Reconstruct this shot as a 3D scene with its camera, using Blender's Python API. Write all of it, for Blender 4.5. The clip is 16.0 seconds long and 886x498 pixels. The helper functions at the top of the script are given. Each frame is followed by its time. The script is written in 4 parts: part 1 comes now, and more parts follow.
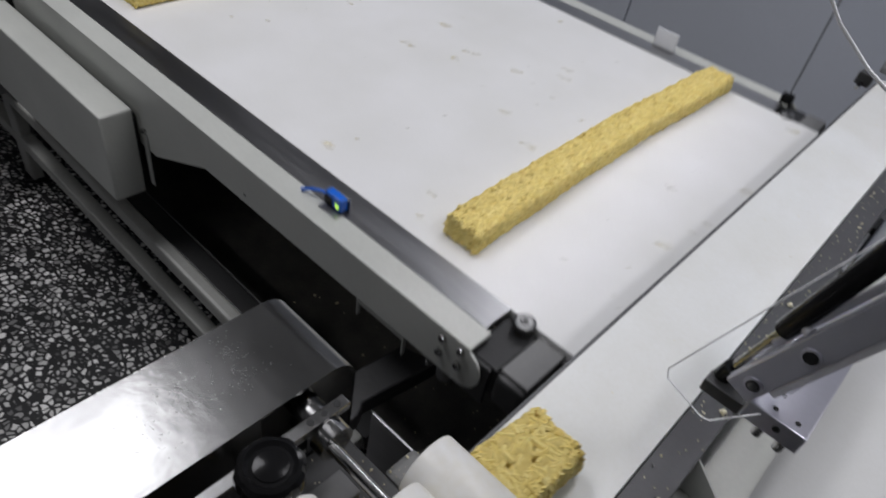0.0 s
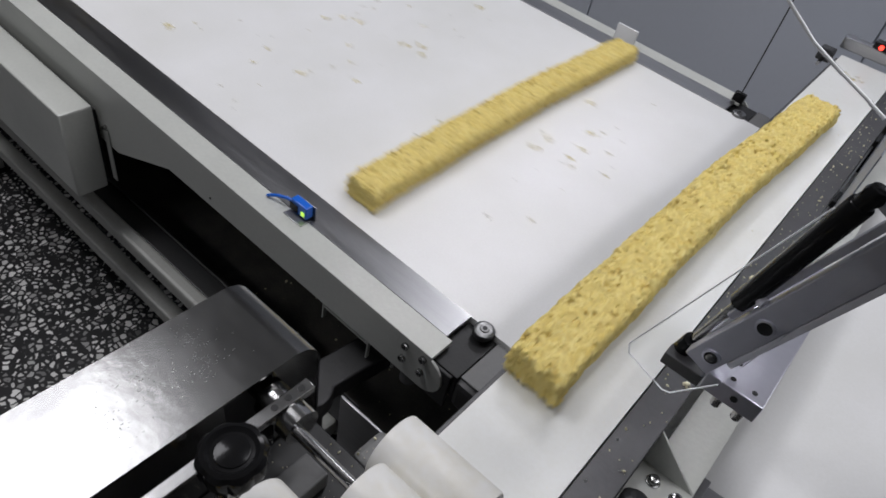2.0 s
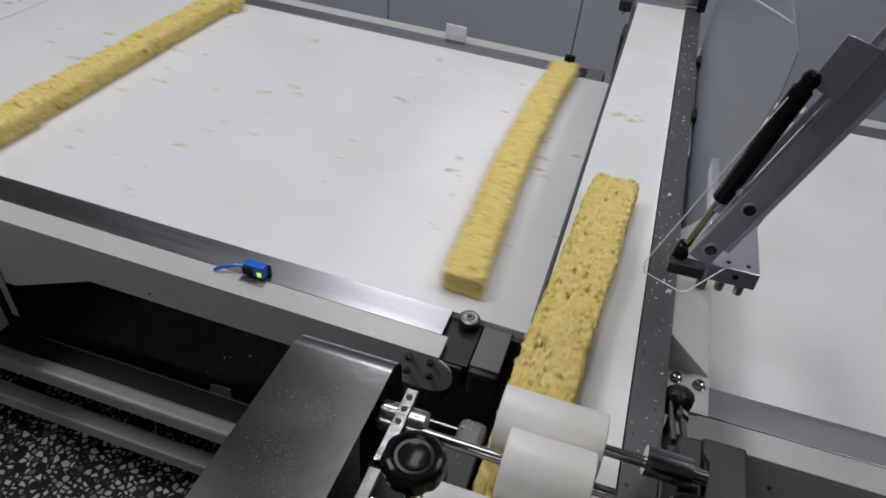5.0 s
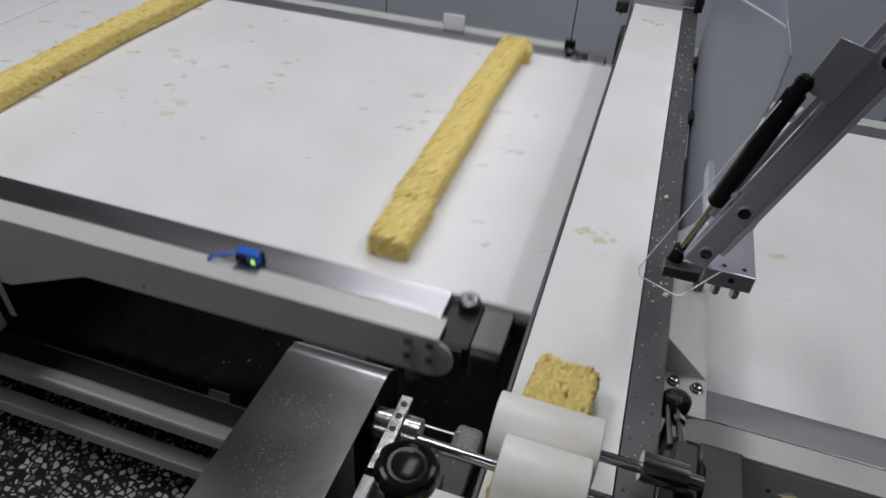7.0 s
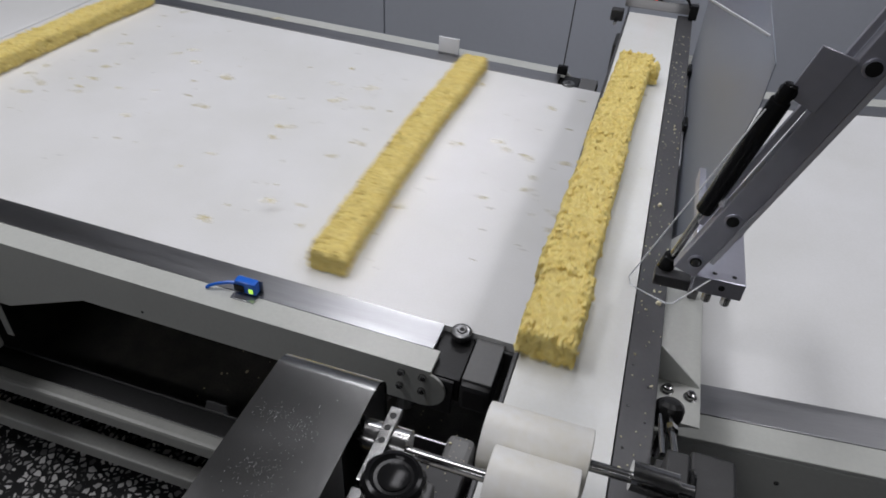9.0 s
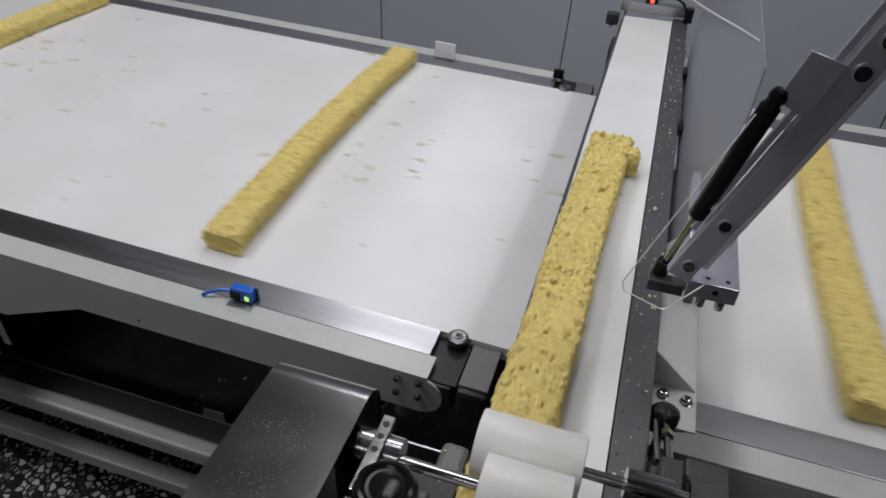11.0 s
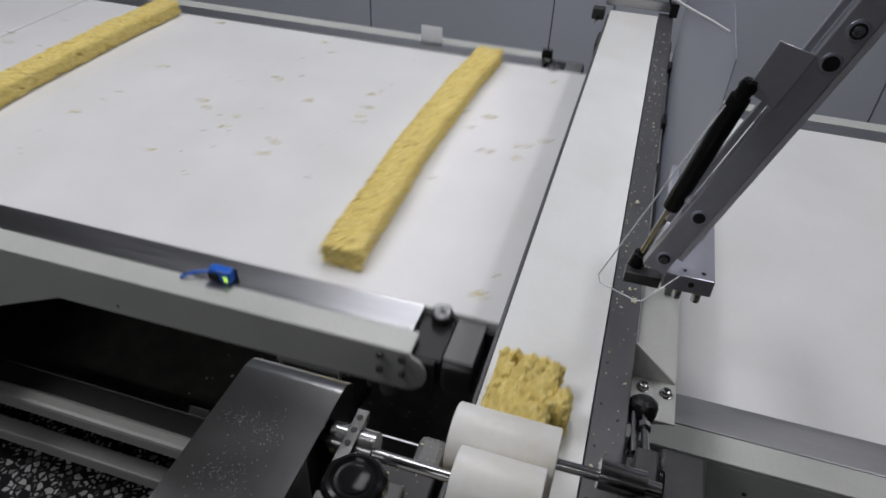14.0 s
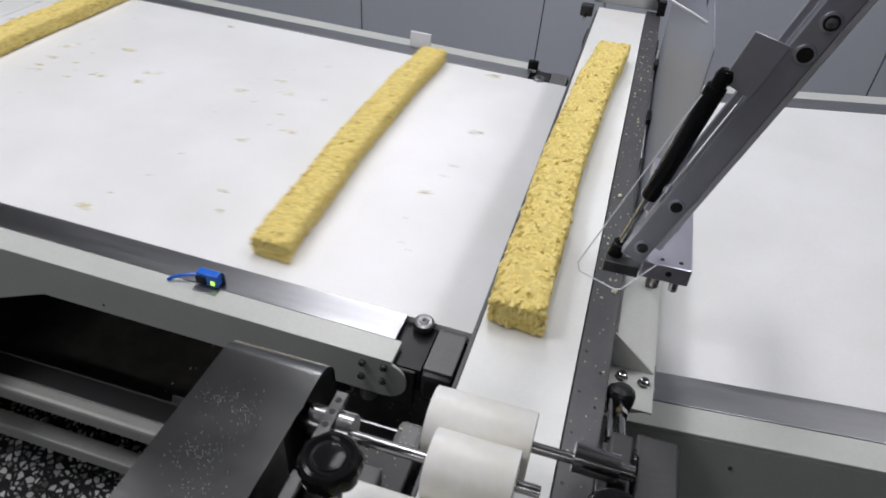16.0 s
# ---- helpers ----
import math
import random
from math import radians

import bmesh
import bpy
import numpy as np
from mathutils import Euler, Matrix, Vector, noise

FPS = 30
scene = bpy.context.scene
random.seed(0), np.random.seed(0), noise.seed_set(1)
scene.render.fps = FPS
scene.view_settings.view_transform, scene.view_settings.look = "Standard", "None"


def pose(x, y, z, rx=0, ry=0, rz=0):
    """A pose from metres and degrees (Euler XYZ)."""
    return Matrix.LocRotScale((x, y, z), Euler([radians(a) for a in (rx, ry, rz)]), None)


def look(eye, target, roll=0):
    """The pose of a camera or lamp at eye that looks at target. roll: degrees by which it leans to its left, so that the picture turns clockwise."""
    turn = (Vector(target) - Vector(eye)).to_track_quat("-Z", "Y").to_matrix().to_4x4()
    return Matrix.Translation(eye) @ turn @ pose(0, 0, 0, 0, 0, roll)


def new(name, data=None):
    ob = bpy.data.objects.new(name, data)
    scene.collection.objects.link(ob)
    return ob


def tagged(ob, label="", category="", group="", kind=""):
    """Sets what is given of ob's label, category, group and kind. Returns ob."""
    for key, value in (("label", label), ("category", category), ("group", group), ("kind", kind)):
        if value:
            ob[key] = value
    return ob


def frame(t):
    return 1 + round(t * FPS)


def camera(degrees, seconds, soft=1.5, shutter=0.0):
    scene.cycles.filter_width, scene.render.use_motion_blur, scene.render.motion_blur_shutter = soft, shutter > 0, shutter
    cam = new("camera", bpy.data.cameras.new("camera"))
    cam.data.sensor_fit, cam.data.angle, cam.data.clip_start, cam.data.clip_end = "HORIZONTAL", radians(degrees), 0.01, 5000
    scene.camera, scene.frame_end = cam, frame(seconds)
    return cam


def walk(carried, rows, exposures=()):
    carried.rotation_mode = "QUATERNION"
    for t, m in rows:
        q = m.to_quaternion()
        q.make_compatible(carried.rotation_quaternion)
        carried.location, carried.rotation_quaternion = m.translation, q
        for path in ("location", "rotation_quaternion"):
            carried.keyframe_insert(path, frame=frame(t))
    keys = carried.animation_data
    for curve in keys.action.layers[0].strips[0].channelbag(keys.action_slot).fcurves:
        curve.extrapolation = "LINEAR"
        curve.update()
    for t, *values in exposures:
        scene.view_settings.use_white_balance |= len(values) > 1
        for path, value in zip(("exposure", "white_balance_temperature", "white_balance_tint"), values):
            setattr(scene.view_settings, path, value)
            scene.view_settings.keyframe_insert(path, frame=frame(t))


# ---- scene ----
cam = camera(67.0, 16.0, soft=1.7, shutter=1.0)
PATH = [
    (0, (0.131, -0.281, 1.346), (-0.735, 0.929, 0.009), 11.8),
    (0.5, (0.13, -0.277, 1.343), (-0.669, 0.936, -0.032), 12.4),
    (1, (0.132, -0.276, 1.343), (-0.648, 0.935, -0.045), 12.9),
    (1.5, (0.138, -0.274, 1.345), (-0.645, 0.948, -0.03), 12.5),
    (2, (0.14, -0.274, 1.347), (-0.647, 0.96, -0.016), 12.5),
    (2.5, (0.138, -0.275, 1.343), (-0.636, 0.961, -0.025), 12.6),
    (3, (0.142, -0.271, 1.346), (-0.747, 0.883, -0.024), 10.3),
    (3.5, (0.128, -0.274, 1.344), (-0.686, 0.928, -0.032), 8.6),
    (4, (0.0700, -0.3532, 1.3428), (-0.2127, 0.3335, 0.6731), 5.57),
    (4.5, (0.0479, -0.3967, 1.3489), (-0.1644, 0.3334, 0.6994), 5.11),
    (5, (0.0363, -0.3995, 1.3517), (-0.1735, 0.3470, 0.7203), 4.44),
    (7.5, (0.0446, -0.3911, 1.3553), (-0.1690, 0.3558, 0.7255), 3.62),
    (8, (0.0510, -0.3887, 1.3566), (-0.1653, 0.3594, 0.7293), 3.16),
    (8.5, (0.0519, -0.3893, 1.3571), (-0.1650, 0.3602, 0.7316), 3.08),
    (9, (0.0510, -0.3901, 1.3569), (-0.1671, 0.3627, 0.7358), 3.18),
    (11.5, (0.0607, -0.3852, 1.3598), (-0.1594, 0.3720, 0.7448), 2.60),
    (12, (0.0652, -0.3848, 1.3596), (-0.1548, 0.3745, 0.7472), 2.59),
    (12.5, (0.0663, -0.3829, 1.3583), (-0.1518, 0.3752, 0.7437), 2.56),
    (13, (0.0671, -0.3823, 1.3569), (-0.1508, 0.3739, 0.7398), 2.63),
    (13.5, (0.0697, -0.3828, 1.3561), (-0.1462, 0.3731, 0.7380), 2.62),
    (14, (0.0736, -0.3821, 1.3570), (-0.1388, 0.3734, 0.7372), 2.56),
    (14.5, (0.0765, -0.3788, 1.3583), (-0.1349, 0.3787, 0.7406), 2.43),
    (15, (0.0750, -0.3781, 1.3572), (-0.1306, 0.3821, 0.7409), 2.79),
    (15.5, (0.0771, -0.3823, 1.3550), (-0.1248, 0.3794, 0.7394), 2.87),
    (16, (0.0842, -0.3896, 1.3521), (-0.1128, 0.3689, 0.7310), 3.98),
]
EXPOSURES = [(0.0, -0.18), (0.5, -0.1), (1.0, -0.08), (1.6, -0.03), (2.0, -0.06), (2.5, -0.16), (3.0, -0.19), (4.0, -0.30), (4.5, -0.24), (5.0, -0.21), (7.5, -0.21), (8.3, -0.12), (9.0, -0.12), (11.3, -0.2), (14.2, -0.2), (14.6, -0.08), (15.0, 0.13), (15.5, 0.34), (16.0, 0.25)]
walk(cam, [(t, look(e, g, r)) for t, e, g, r in PATH], EXPOSURES)

# ---- world and lamps ----
world = bpy.data.worlds.new("room_air")
scene.world = world
world.use_nodes = True
world.node_tree.nodes["Background"].inputs[0].default_value = (0.75, 0.8, 0.9, 1)
world.node_tree.nodes["Background"].inputs[1].default_value = 0.01


def ceiling_lamp(x, y, sx, sy, watts):
    data = bpy.data.lights.new("ceiling_lamp", "AREA")
    data.shape, data.size, data.size_y, data.energy = "RECTANGLE", sx, sy, watts
    data.color = (0.955, 0.95, 1.0)
    ob = new("ceiling_lamp", data)
    ob.matrix_world = look((x, y, 2.76), (x, y, 0))
    return ob


ceiling_lamp(-1.33, -0.10, 0.55, 0.85, 24)
ceiling_lamp(-0.75, 2.0, 0.5, 0.4, 11)
# unseen fill, added to lighten the belts, then the wall at the right
ceiling_lamp(-0.28, 0.85, 0.3, 0.8, 9.5)
ceiling_lamp(1.0, 0.8, 0.3, 1.2, 13)
# unseen fill, added to lighten the faces turned to -y
ceiling_lamp(-0.3, -2.0, 1.2, 0.3, 9)


# ---- materials ----
def material(name, color, rough=0.5, metal=0.0, **kw):
    m = bpy.data.materials.new(name)
    m.use_nodes = True
    b = m.node_tree.nodes["Principled BSDF"]
    b.inputs["Base Color"].default_value = (*color, 1)
    b.inputs["Roughness"].default_value = rough
    b.inputs["Metallic"].default_value = metal
    for k, v in kw.items():
        b.inputs[k.replace("_", " ")].default_value = v
    return m


def node(m, kind, **kw):
    n = m.node_tree.nodes.new(kind)
    for k, v in kw.items():
        if k in n.inputs:
            n.inputs[k].default_value = v
        elif k == "mode":
            n.blend_type = v
    return n


def link(m, a, b):
    m.node_tree.links.new(a, b)


def coords(m, scale=(1, 1, 1)):
    c = m.node_tree.nodes.new("ShaderNodeTexCoord")
    mp = m.node_tree.nodes.new("ShaderNodeMapping")
    mp.inputs["Scale"].default_value = scale
    link(m, c.outputs["Object"], mp.inputs["Vector"])
    return mp.outputs["Vector"]


def ramp(m, fac, stops):
    r = m.node_tree.nodes.new("ShaderNodeValToRGB")
    els = r.color_ramp.elements
    while len(els) < len(stops):
        els.new(0.5)
    for e, (p, c) in zip(els, stops):
        e.position, e.color = p, (*c, 1) if len(c) == 3 else c
    link(m, fac, r.inputs["Fac"])
    return r.outputs["Color"]


def mottled(name, c0, c1, rough, metal=0.0, big=4.0, fine=60.0, bump=0.15, stretch=(1, 1, 1), rough2=None, dist=0.002, **kw):
    """A surface with stains at one scale, grain at another, and fine relief."""
    m = material(name, c0, rough, metal, **kw)
    b = m.node_tree.nodes["Principled BSDF"]
    v = coords(m, stretch)
    n1 = node(m, "ShaderNodeTexNoise", Scale=big, Detail=4.0)
    n2 = node(m, "ShaderNodeTexNoise", Scale=fine, Detail=3.0)
    link(m, v, n1.inputs["Vector"])
    link(m, v, n2.inputs["Vector"])
    add = m.node_tree.nodes.new("ShaderNodeMath")
    add.operation = "MULTIPLY_ADD"
    add.inputs[1].default_value = 0.35
    link(m, n2.outputs["Fac"], add.inputs[0])
    link(m, n1.outputs["Fac"], add.inputs[2])
    link(m, ramp(m, add.outputs[0], [(0.42, c0), (0.9, c1)]), b.inputs["Base Color"])
    lo, hi = rough, rough if rough2 is None else rough2
    link(m, ramp(m, n1.outputs["Fac"], [(0.35, (lo, lo, lo)), (0.7, (hi, hi, hi))]), b.inputs["Roughness"])
    bp = node(m, "ShaderNodeBump", Strength=bump, Distance=dist)
    link(m, n2.outputs["Fac"], bp.inputs["Height"])
    link(m, bp.outputs["Normal"], b.inputs["Normal"])
    return m


BELT = mottled("belt_white", (0.80, 0.80, 0.80), (0.72, 0.72, 0.70), 0.45, big=5, fine=300, bump=0.05)
CROSS_BELT = mottled("cross_belt_white", (0.79, 0.80, 0.79), (0.72, 0.72, 0.68), 0.38, big=9, fine=250, bump=0.05)
PAINT = mottled("grey_green_paint", (0.56, 0.57, 0.53), (0.46, 0.47, 0.44), 0.42, big=5, fine=180, bump=0.12)
# frame paint darkened for the beams: their shade is put into the colour
BEAM = mottled("shaded_beam_grey", (0.40, 0.405, 0.375), (0.29, 0.29, 0.27), 0.45, big=6, fine=150, bump=0.15)
STEEL = mottled("brushed_steel", (0.42, 0.42, 0.43), (0.33, 0.33, 0.34), 0.28, 1.0, big=3, fine=40, bump=0.05, stretch=(1, 12, 12), rough2=0.4)
COVER = mottled("worn_stainless", (0.185, 0.185, 0.182), (0.145, 0.145, 0.145), 0.20, 1.0, big=14, fine=110, bump=0.06, rough2=0.27)
RAIL = mottled("dull_rail_steel", (0.105, 0.105, 0.108), (0.075, 0.075, 0.078), 0.42, 0.5, big=8, fine=160, bump=0.1, rough2=0.55)
DARK = mottled("dark_machine_paint", (0.028, 0.028, 0.029), (0.018, 0.018, 0.018), 0.45, big=7, fine=120, bump=0.15)
GREYBLOCK = mottled("grey_block_paint", (0.17, 0.17, 0.165), (0.13, 0.13, 0.13), 0.45, big=9, fine=150, bump=0.1)
BLACK = mottled("black_plastic", (0.012, 0.012, 0.013), (0.008, 0.008, 0.008), 0.13, big=9, fine=200, bump=0.02, Specular_IOR_Level=0.12)
RUBBER = mottled("black_enamel", (0.015, 0.015, 0.016), (0.01, 0.01, 0.01), 0.4, big=9, fine=200, bump=0.1, Specular_IOR_Level=0.3)
CHROME = mottled("turned_steel", (0.36, 0.355, 0.35), (0.26, 0.26, 0.26), 0.14, 1.0, big=20, fine=200, bump=0.05, rough2=0.26)
WHEEL = mottled("dull_turned_steel", (0.24, 0.24, 0.24), (0.17, 0.17, 0.17), 0.3, 1.0, big=60, fine=300, bump=0.1, rough2=0.42)
ALU = mottled("anodised_aluminium", (0.58, 0.58, 0.65), (0.50, 0.50, 0.56), 0.35, 0.9, big=8, fine=220, bump=0.06)
ARMGREY = mottled("grey_arm_aluminium", (0.44, 0.44, 0.49), (0.35, 0.35, 0.39), 0.32, 0.45, big=8, fine=120, bump=0.08, stretch=(1, 8, 1), rough2=0.42)
PALE = mottled("bright_aluminium", (0.62, 0.62, 0.66), (0.54, 0.54, 0.57), 0.45, 0.25, big=8, fine=200, bump=0.05)
NYLON = mottled("white_nylon", (0.79, 0.79, 0.78), (0.70, 0.67, 0.58), 0.36, big=22, fine=150, bump=0.05, Subsurface_Weight=0.15, Subsurface_Radius=(0.01, 0.01, 0.009))
BLUE = material("blue_plastic", (0.01, 0.13, 0.62), 0.3)
LED = material("green_led", (0.3, 0.8, 0.1), 0.3, Emission_Color=(0.6, 1.0, 0.1, 1), Emission_Strength=0.9)
RED_LED = material("red_led", (0.9, 0.05, 0.03), 0.3, Emission_Color=(1.0, 0.05, 0.03, 1), Emission_Strength=3.0)
REFLECT = material("reflector_white", (0.75, 0.76, 0.78), 0.25)
WALL = mottled("grey_wall_panel", (0.58, 0.61, 0.68), (0.54, 0.57, 0.63), 0.45, big=1.2, fine=60, bump=0.03)
CEIL = mottled("grey_ceiling_panel", (0.24, 0.245, 0.25), (0.20, 0.205, 0.21), 0.6, big=1.5, fine=60, bump=0.03)
# white colour stands in for light carried to the clear acrylic's edges
EDGE = material("acrylic_edge_light", (0.93, 0.94, 0.95), 0.25)
HOOD = mottled("hazy_grey_acrylic", (0.27, 0.29, 0.33), (0.25, 0.27, 0.31), 0.35, big=3, fine=120, bump=0.01, Transmission_Weight=0.25, IOR=1.1)
ACRYLIC = material("clear_acrylic", (0.97, 0.98, 0.99), 0.03, Transmission_Weight=1.0, IOR=1.01)
CRUMB = mottled("dry_noodle_crumb", (0.80, 0.76, 0.60), (0.72, 0.65, 0.42), 0.6, big=60, fine=300, bump=0.1)
SCUFF = material("grey_scuff", (0.34, 0.34, 0.34), 0.5)
# near-black with faint specks: shaded floor under the belt, put into colour
BELT_SHADE = mottled("belt_shade_dark", (0.07, 0.068, 0.063), (0.14, 0.13, 0.115), 0.35, big=25, fine=240, bump=0.4, rough2=0.6)
STAIN = mottled("dried_syrup_stain", (0.78, 0.69, 0.36), (0.74, 0.61, 0.26), 0.5, big=80, fine=300, bump=0.02)


def patchy(m, lo, hi, most):
    """Lets the surface below show through between patches."""
    n = node(m, "ShaderNodeTexNoise", Scale=45.0, Detail=5.0)
    link(m, coords(m), n.inputs["Vector"])
    link(m, ramp(m, n.outputs["Fac"], [(lo, (0, 0, 0)), (hi, (most, most, most))]), m.node_tree.nodes["Principled BSDF"].inputs["Alpha"])


patchy(STAIN, 0.32, 0.66, 0.50)


def terrazzo():
    m = material("terrazzo", (0.05, 0.05, 0.05), 0.35)
    b = m.node_tree.nodes["Principled BSDF"]
    v = coords(m)
    wob = node(m, "ShaderNodeTexNoise", Scale=70.0, Detail=2.0)
    link(m, v, wob.inputs["Vector"])
    mix = m.node_tree.nodes.new("ShaderNodeVectorMath")
    mix.operation = "MULTIPLY_ADD"
    mix.inputs[1].default_value = (0.009, 0.009, 0.009)
    link(m, wob.outputs["Color"], mix.inputs[0])
    link(m, v, mix.inputs[2])
    edge = node(m, "ShaderNodeTexVoronoi", Scale=74.0, Randomness=1.0)
    edge.feature = "DISTANCE_TO_EDGE"
    cell = node(m, "ShaderNodeTexVoronoi", Scale=74.0, Randomness=1.0)
    for n in (edge, cell):
        link(m, mix.outputs[0], n.inputs["Vector"])
    sep = m.node_tree.nodes.new("ShaderNodeSeparateColor")
    link(m, cell.outputs["Color"], sep.inputs[0])
    thr = m.node_tree.nodes.new("ShaderNodeMath")
    thr.operation = "MULTIPLY_ADD"
    thr.inputs[1].default_value = -0.17
    link(m, sep.outputs[1], thr.inputs[0])
    link(m, edge.outputs["Distance"], thr.inputs[2])
    chip = ramp(m, sep.outputs[0], [(0.0, (0.08, 0.08, 0.08)), (0.4, (0.52, 0.515, 0.50)), (1.0, (0.82, 0.81, 0.79))])
    mask = ramp(m, thr.outputs[0], [(0.085, (0, 0, 0)), (0.125, (1, 1, 1))])
    mx = m.node_tree.nodes.new("ShaderNodeMixRGB")
    mx.inputs[1].default_value = (0.018, 0.018, 0.019, 1)
    link(m, mask, mx.inputs[0])
    link(m, chip, mx.inputs[2])
    link(m, mx.outputs[0], b.inputs["Base Color"])
    return m


TERRAZZO = terrazzo()


def snack(name, a, b_, c):
    m = material(name, a, 0.75, Specular_IOR_Level=0.12, Subsurface_Weight=0.1, Subsurface_Radius=(0.004, 0.003, 0.001))
    b = m.node_tree.nodes["Principled BSDF"]
    g = m.node_tree.nodes.new("ShaderNodeNewGeometry")
    n = node(m, "ShaderNodeTexNoise", Scale=160.0, Detail=3.0)
    link(m, coords(m), n.inputs["Vector"])
    mx = m.node_tree.nodes.new("ShaderNodeMath")
    mx.operation = "MULTIPLY_ADD"
    mx.inputs[1].default_value = 0.55
    link(m, g.outputs["Random Per Island"], mx.inputs[0])
    half = m.node_tree.nodes.new("ShaderNodeMath")
    half.operation = "MULTIPLY"
    half.inputs[1].default_value = 0.6
    link(m, n.outputs["Fac"], half.inputs[0])
    link(m, half.outputs[0], mx.inputs[2])
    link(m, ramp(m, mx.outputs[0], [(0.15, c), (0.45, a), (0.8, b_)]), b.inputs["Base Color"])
    bp = node(m, "ShaderNodeBump", Strength=0.35, Distance=0.001)
    link(m, n.outputs["Fac"], bp.inputs["Height"])
    link(m, bp.outputs["Normal"], b.inputs["Normal"])
    return m


SNACK = snack("fried_noodle", (0.78, 0.63, 0.22), (0.82, 0.69, 0.28), (0.69, 0.52, 0.15))
# darker than the crust: shade of pits and gaps is put into the colour
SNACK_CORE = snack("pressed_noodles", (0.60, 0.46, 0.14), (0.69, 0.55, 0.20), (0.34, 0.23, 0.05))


# ---- mesh helpers ----
def box(bm, x0, x1, y0, y1, z0, z1, bev=0.0015, m=None):
    made = bmesh.ops.create_cube(bm, size=1)["verts"]
    for v in made:
        v.co = Vector(((x0 + x1) / 2 + v.co.x * (x1 - x0), (y0 + y1) / 2 + v.co.y * (y1 - y0), (z0 + z1) / 2 + v.co.z * (z1 - z0)))
    if bev:
        edges = list({e for v in made for e in v.link_edges})
        res = bmesh.ops.bevel(bm, geom=edges, offset=bev, segments=2, affect="EDGES", profile=0.5)
        made = list({v for f in res["faces"] for v in f.verts} | {v for v in made if v.is_valid})
    if m:
        bmesh.ops.transform(bm, matrix=m, verts=made)
    return bm


def cyl(bm, p0, p1, r, seg=24, r1=None, bev=0.0):
    p0, p1 = Vector(p0), Vector(p1)
    d = p1 - p0
    m = Matrix.Translation((p0 + p1) / 2) @ d.to_track_quat("Z", "Y").to_matrix().to_4x4()
    made = bmesh.ops.create_cone(bm, cap_ends=True, segments=seg, radius1=r, radius2=r if r1 is None else r1, depth=d.length, matrix=m)["verts"]
    if bev:
        rim = [e for v in made for e in v.link_edges if any(len(f.verts) > 4 for f in e.link_faces)]
        bmesh.ops.bevel(bm, geom=list(set(rim)), offset=bev, segments=3, affect="EDGES", profile=0.5)
    return bm


def prism(bm, pts, axis, a0, a1, bev=0.0):
    """A polygon drawn in the other two axes, from a0 to a1 along axis."""
    def at(p, a):
        q = list(p)
        q.insert("xyz".index(axis), a)
        return q
    lo = [bm.verts.new(at(p, a0)) for p in pts]
    hi = [bm.verts.new(at(p, a1)) for p in pts]
    faces = [bm.faces.new(lo), bm.faces.new(hi[::-1])]
    n = len(pts)
    for i in range(n):
        faces.append(bm.faces.new((lo[i], hi[i], hi[(i + 1) % n], lo[(i + 1) % n])))
    bmesh.ops.recalc_face_normals(bm, faces=faces)
    if bev:
        bmesh.ops.bevel(bm, geom=list({e for f in faces for e in f.edges}), offset=bev, segments=2, affect="EDGES", profile=0.5)
    return bm


def tube(bm, pts, r, seg=8):
    rings = []
    pts = [Vector(p) for p in pts]
    for i, p in enumerate(pts):
        d = (pts[min(i + 1, len(pts) - 1)] - pts[max(i - 1, 0)]).normalized()
        a = d.orthogonal().normalized() if i == 0 else (last - d * last.dot(d)).normalized()
        last = a
        b = d.cross(a)
        rings.append([bm.verts.new(p + (a * math.cos(k * math.tau / seg) + b * math.sin(k * math.tau / seg)) * r) for k in range(seg)])
    for q, w in zip(rings, rings[1:]):
        for k in range(seg):
            bm.faces.new((q[k], q[(k + 1) % seg], w[(k + 1) % seg], w[k]))
    bm.faces.new(rings[0][::-1])
    bm.faces.new(rings[-1])
    return bm


def lathe(bm, prof, seg=56, lobes=0, depth=0.0):
    """Turns (r, z) steps round z; the widest steps are fluted."""
    wide = max(r for r, _ in prof)
    rings = []
    for r, z in prof:
        ring = []
        for k in range(seg):
            a = k * math.tau / seg
            q = r - depth * (0.5 + 0.5 * math.cos(a * lobes)) ** 3 * max(0.0, (r / wide - 0.8) / 0.2)
            ring.append(bm.verts.new((q * math.cos(a), q * math.sin(a), z)))
        rings.append(ring)
    for q, w in zip(rings, rings[1:]):
        for k in range(seg):
            bm.faces.new((q[k], q[(k + 1) % seg], w[(k + 1) % seg], w[k]))
    bm.faces.new(rings[0])
    bm.faces.new(rings[-1])
    bmesh.ops.recalc_face_normals(bm, faces=bm.faces)
    return bm


def mesh_of(name, bm, mat, smooth=True):
    me = bpy.data.meshes.new(name)
    bm.normal_update()
    bm.to_mesh(me)
    bm.free()
    me.materials.append(mat)
    if smooth:
        me.polygons.foreach_set("use_smooth", [True] * len(me.polygons))
        me.set_sharp_from_angle(angle=radians(21))
    return me


def part(name, bm, mat, parent=None, label="", smooth=True):
    ob = new(name, mesh_of(name, bm, mat, smooth))
    if parent:
        ob.parent = parent
    if label:
        tagged(ob, label)
    return ob


def solid(name, bm, mat, label="", category="", kind="", group=""):
    return tagged(part(name, bm, mat), label, category, group, kind)


def thing(name, at, label, category, group=""):
    ob = new(name)
    ob.location = at
    ob.empty_display_size = 0.05
    return tagged(ob, label, category, group)


def B():
    return bmesh.new()


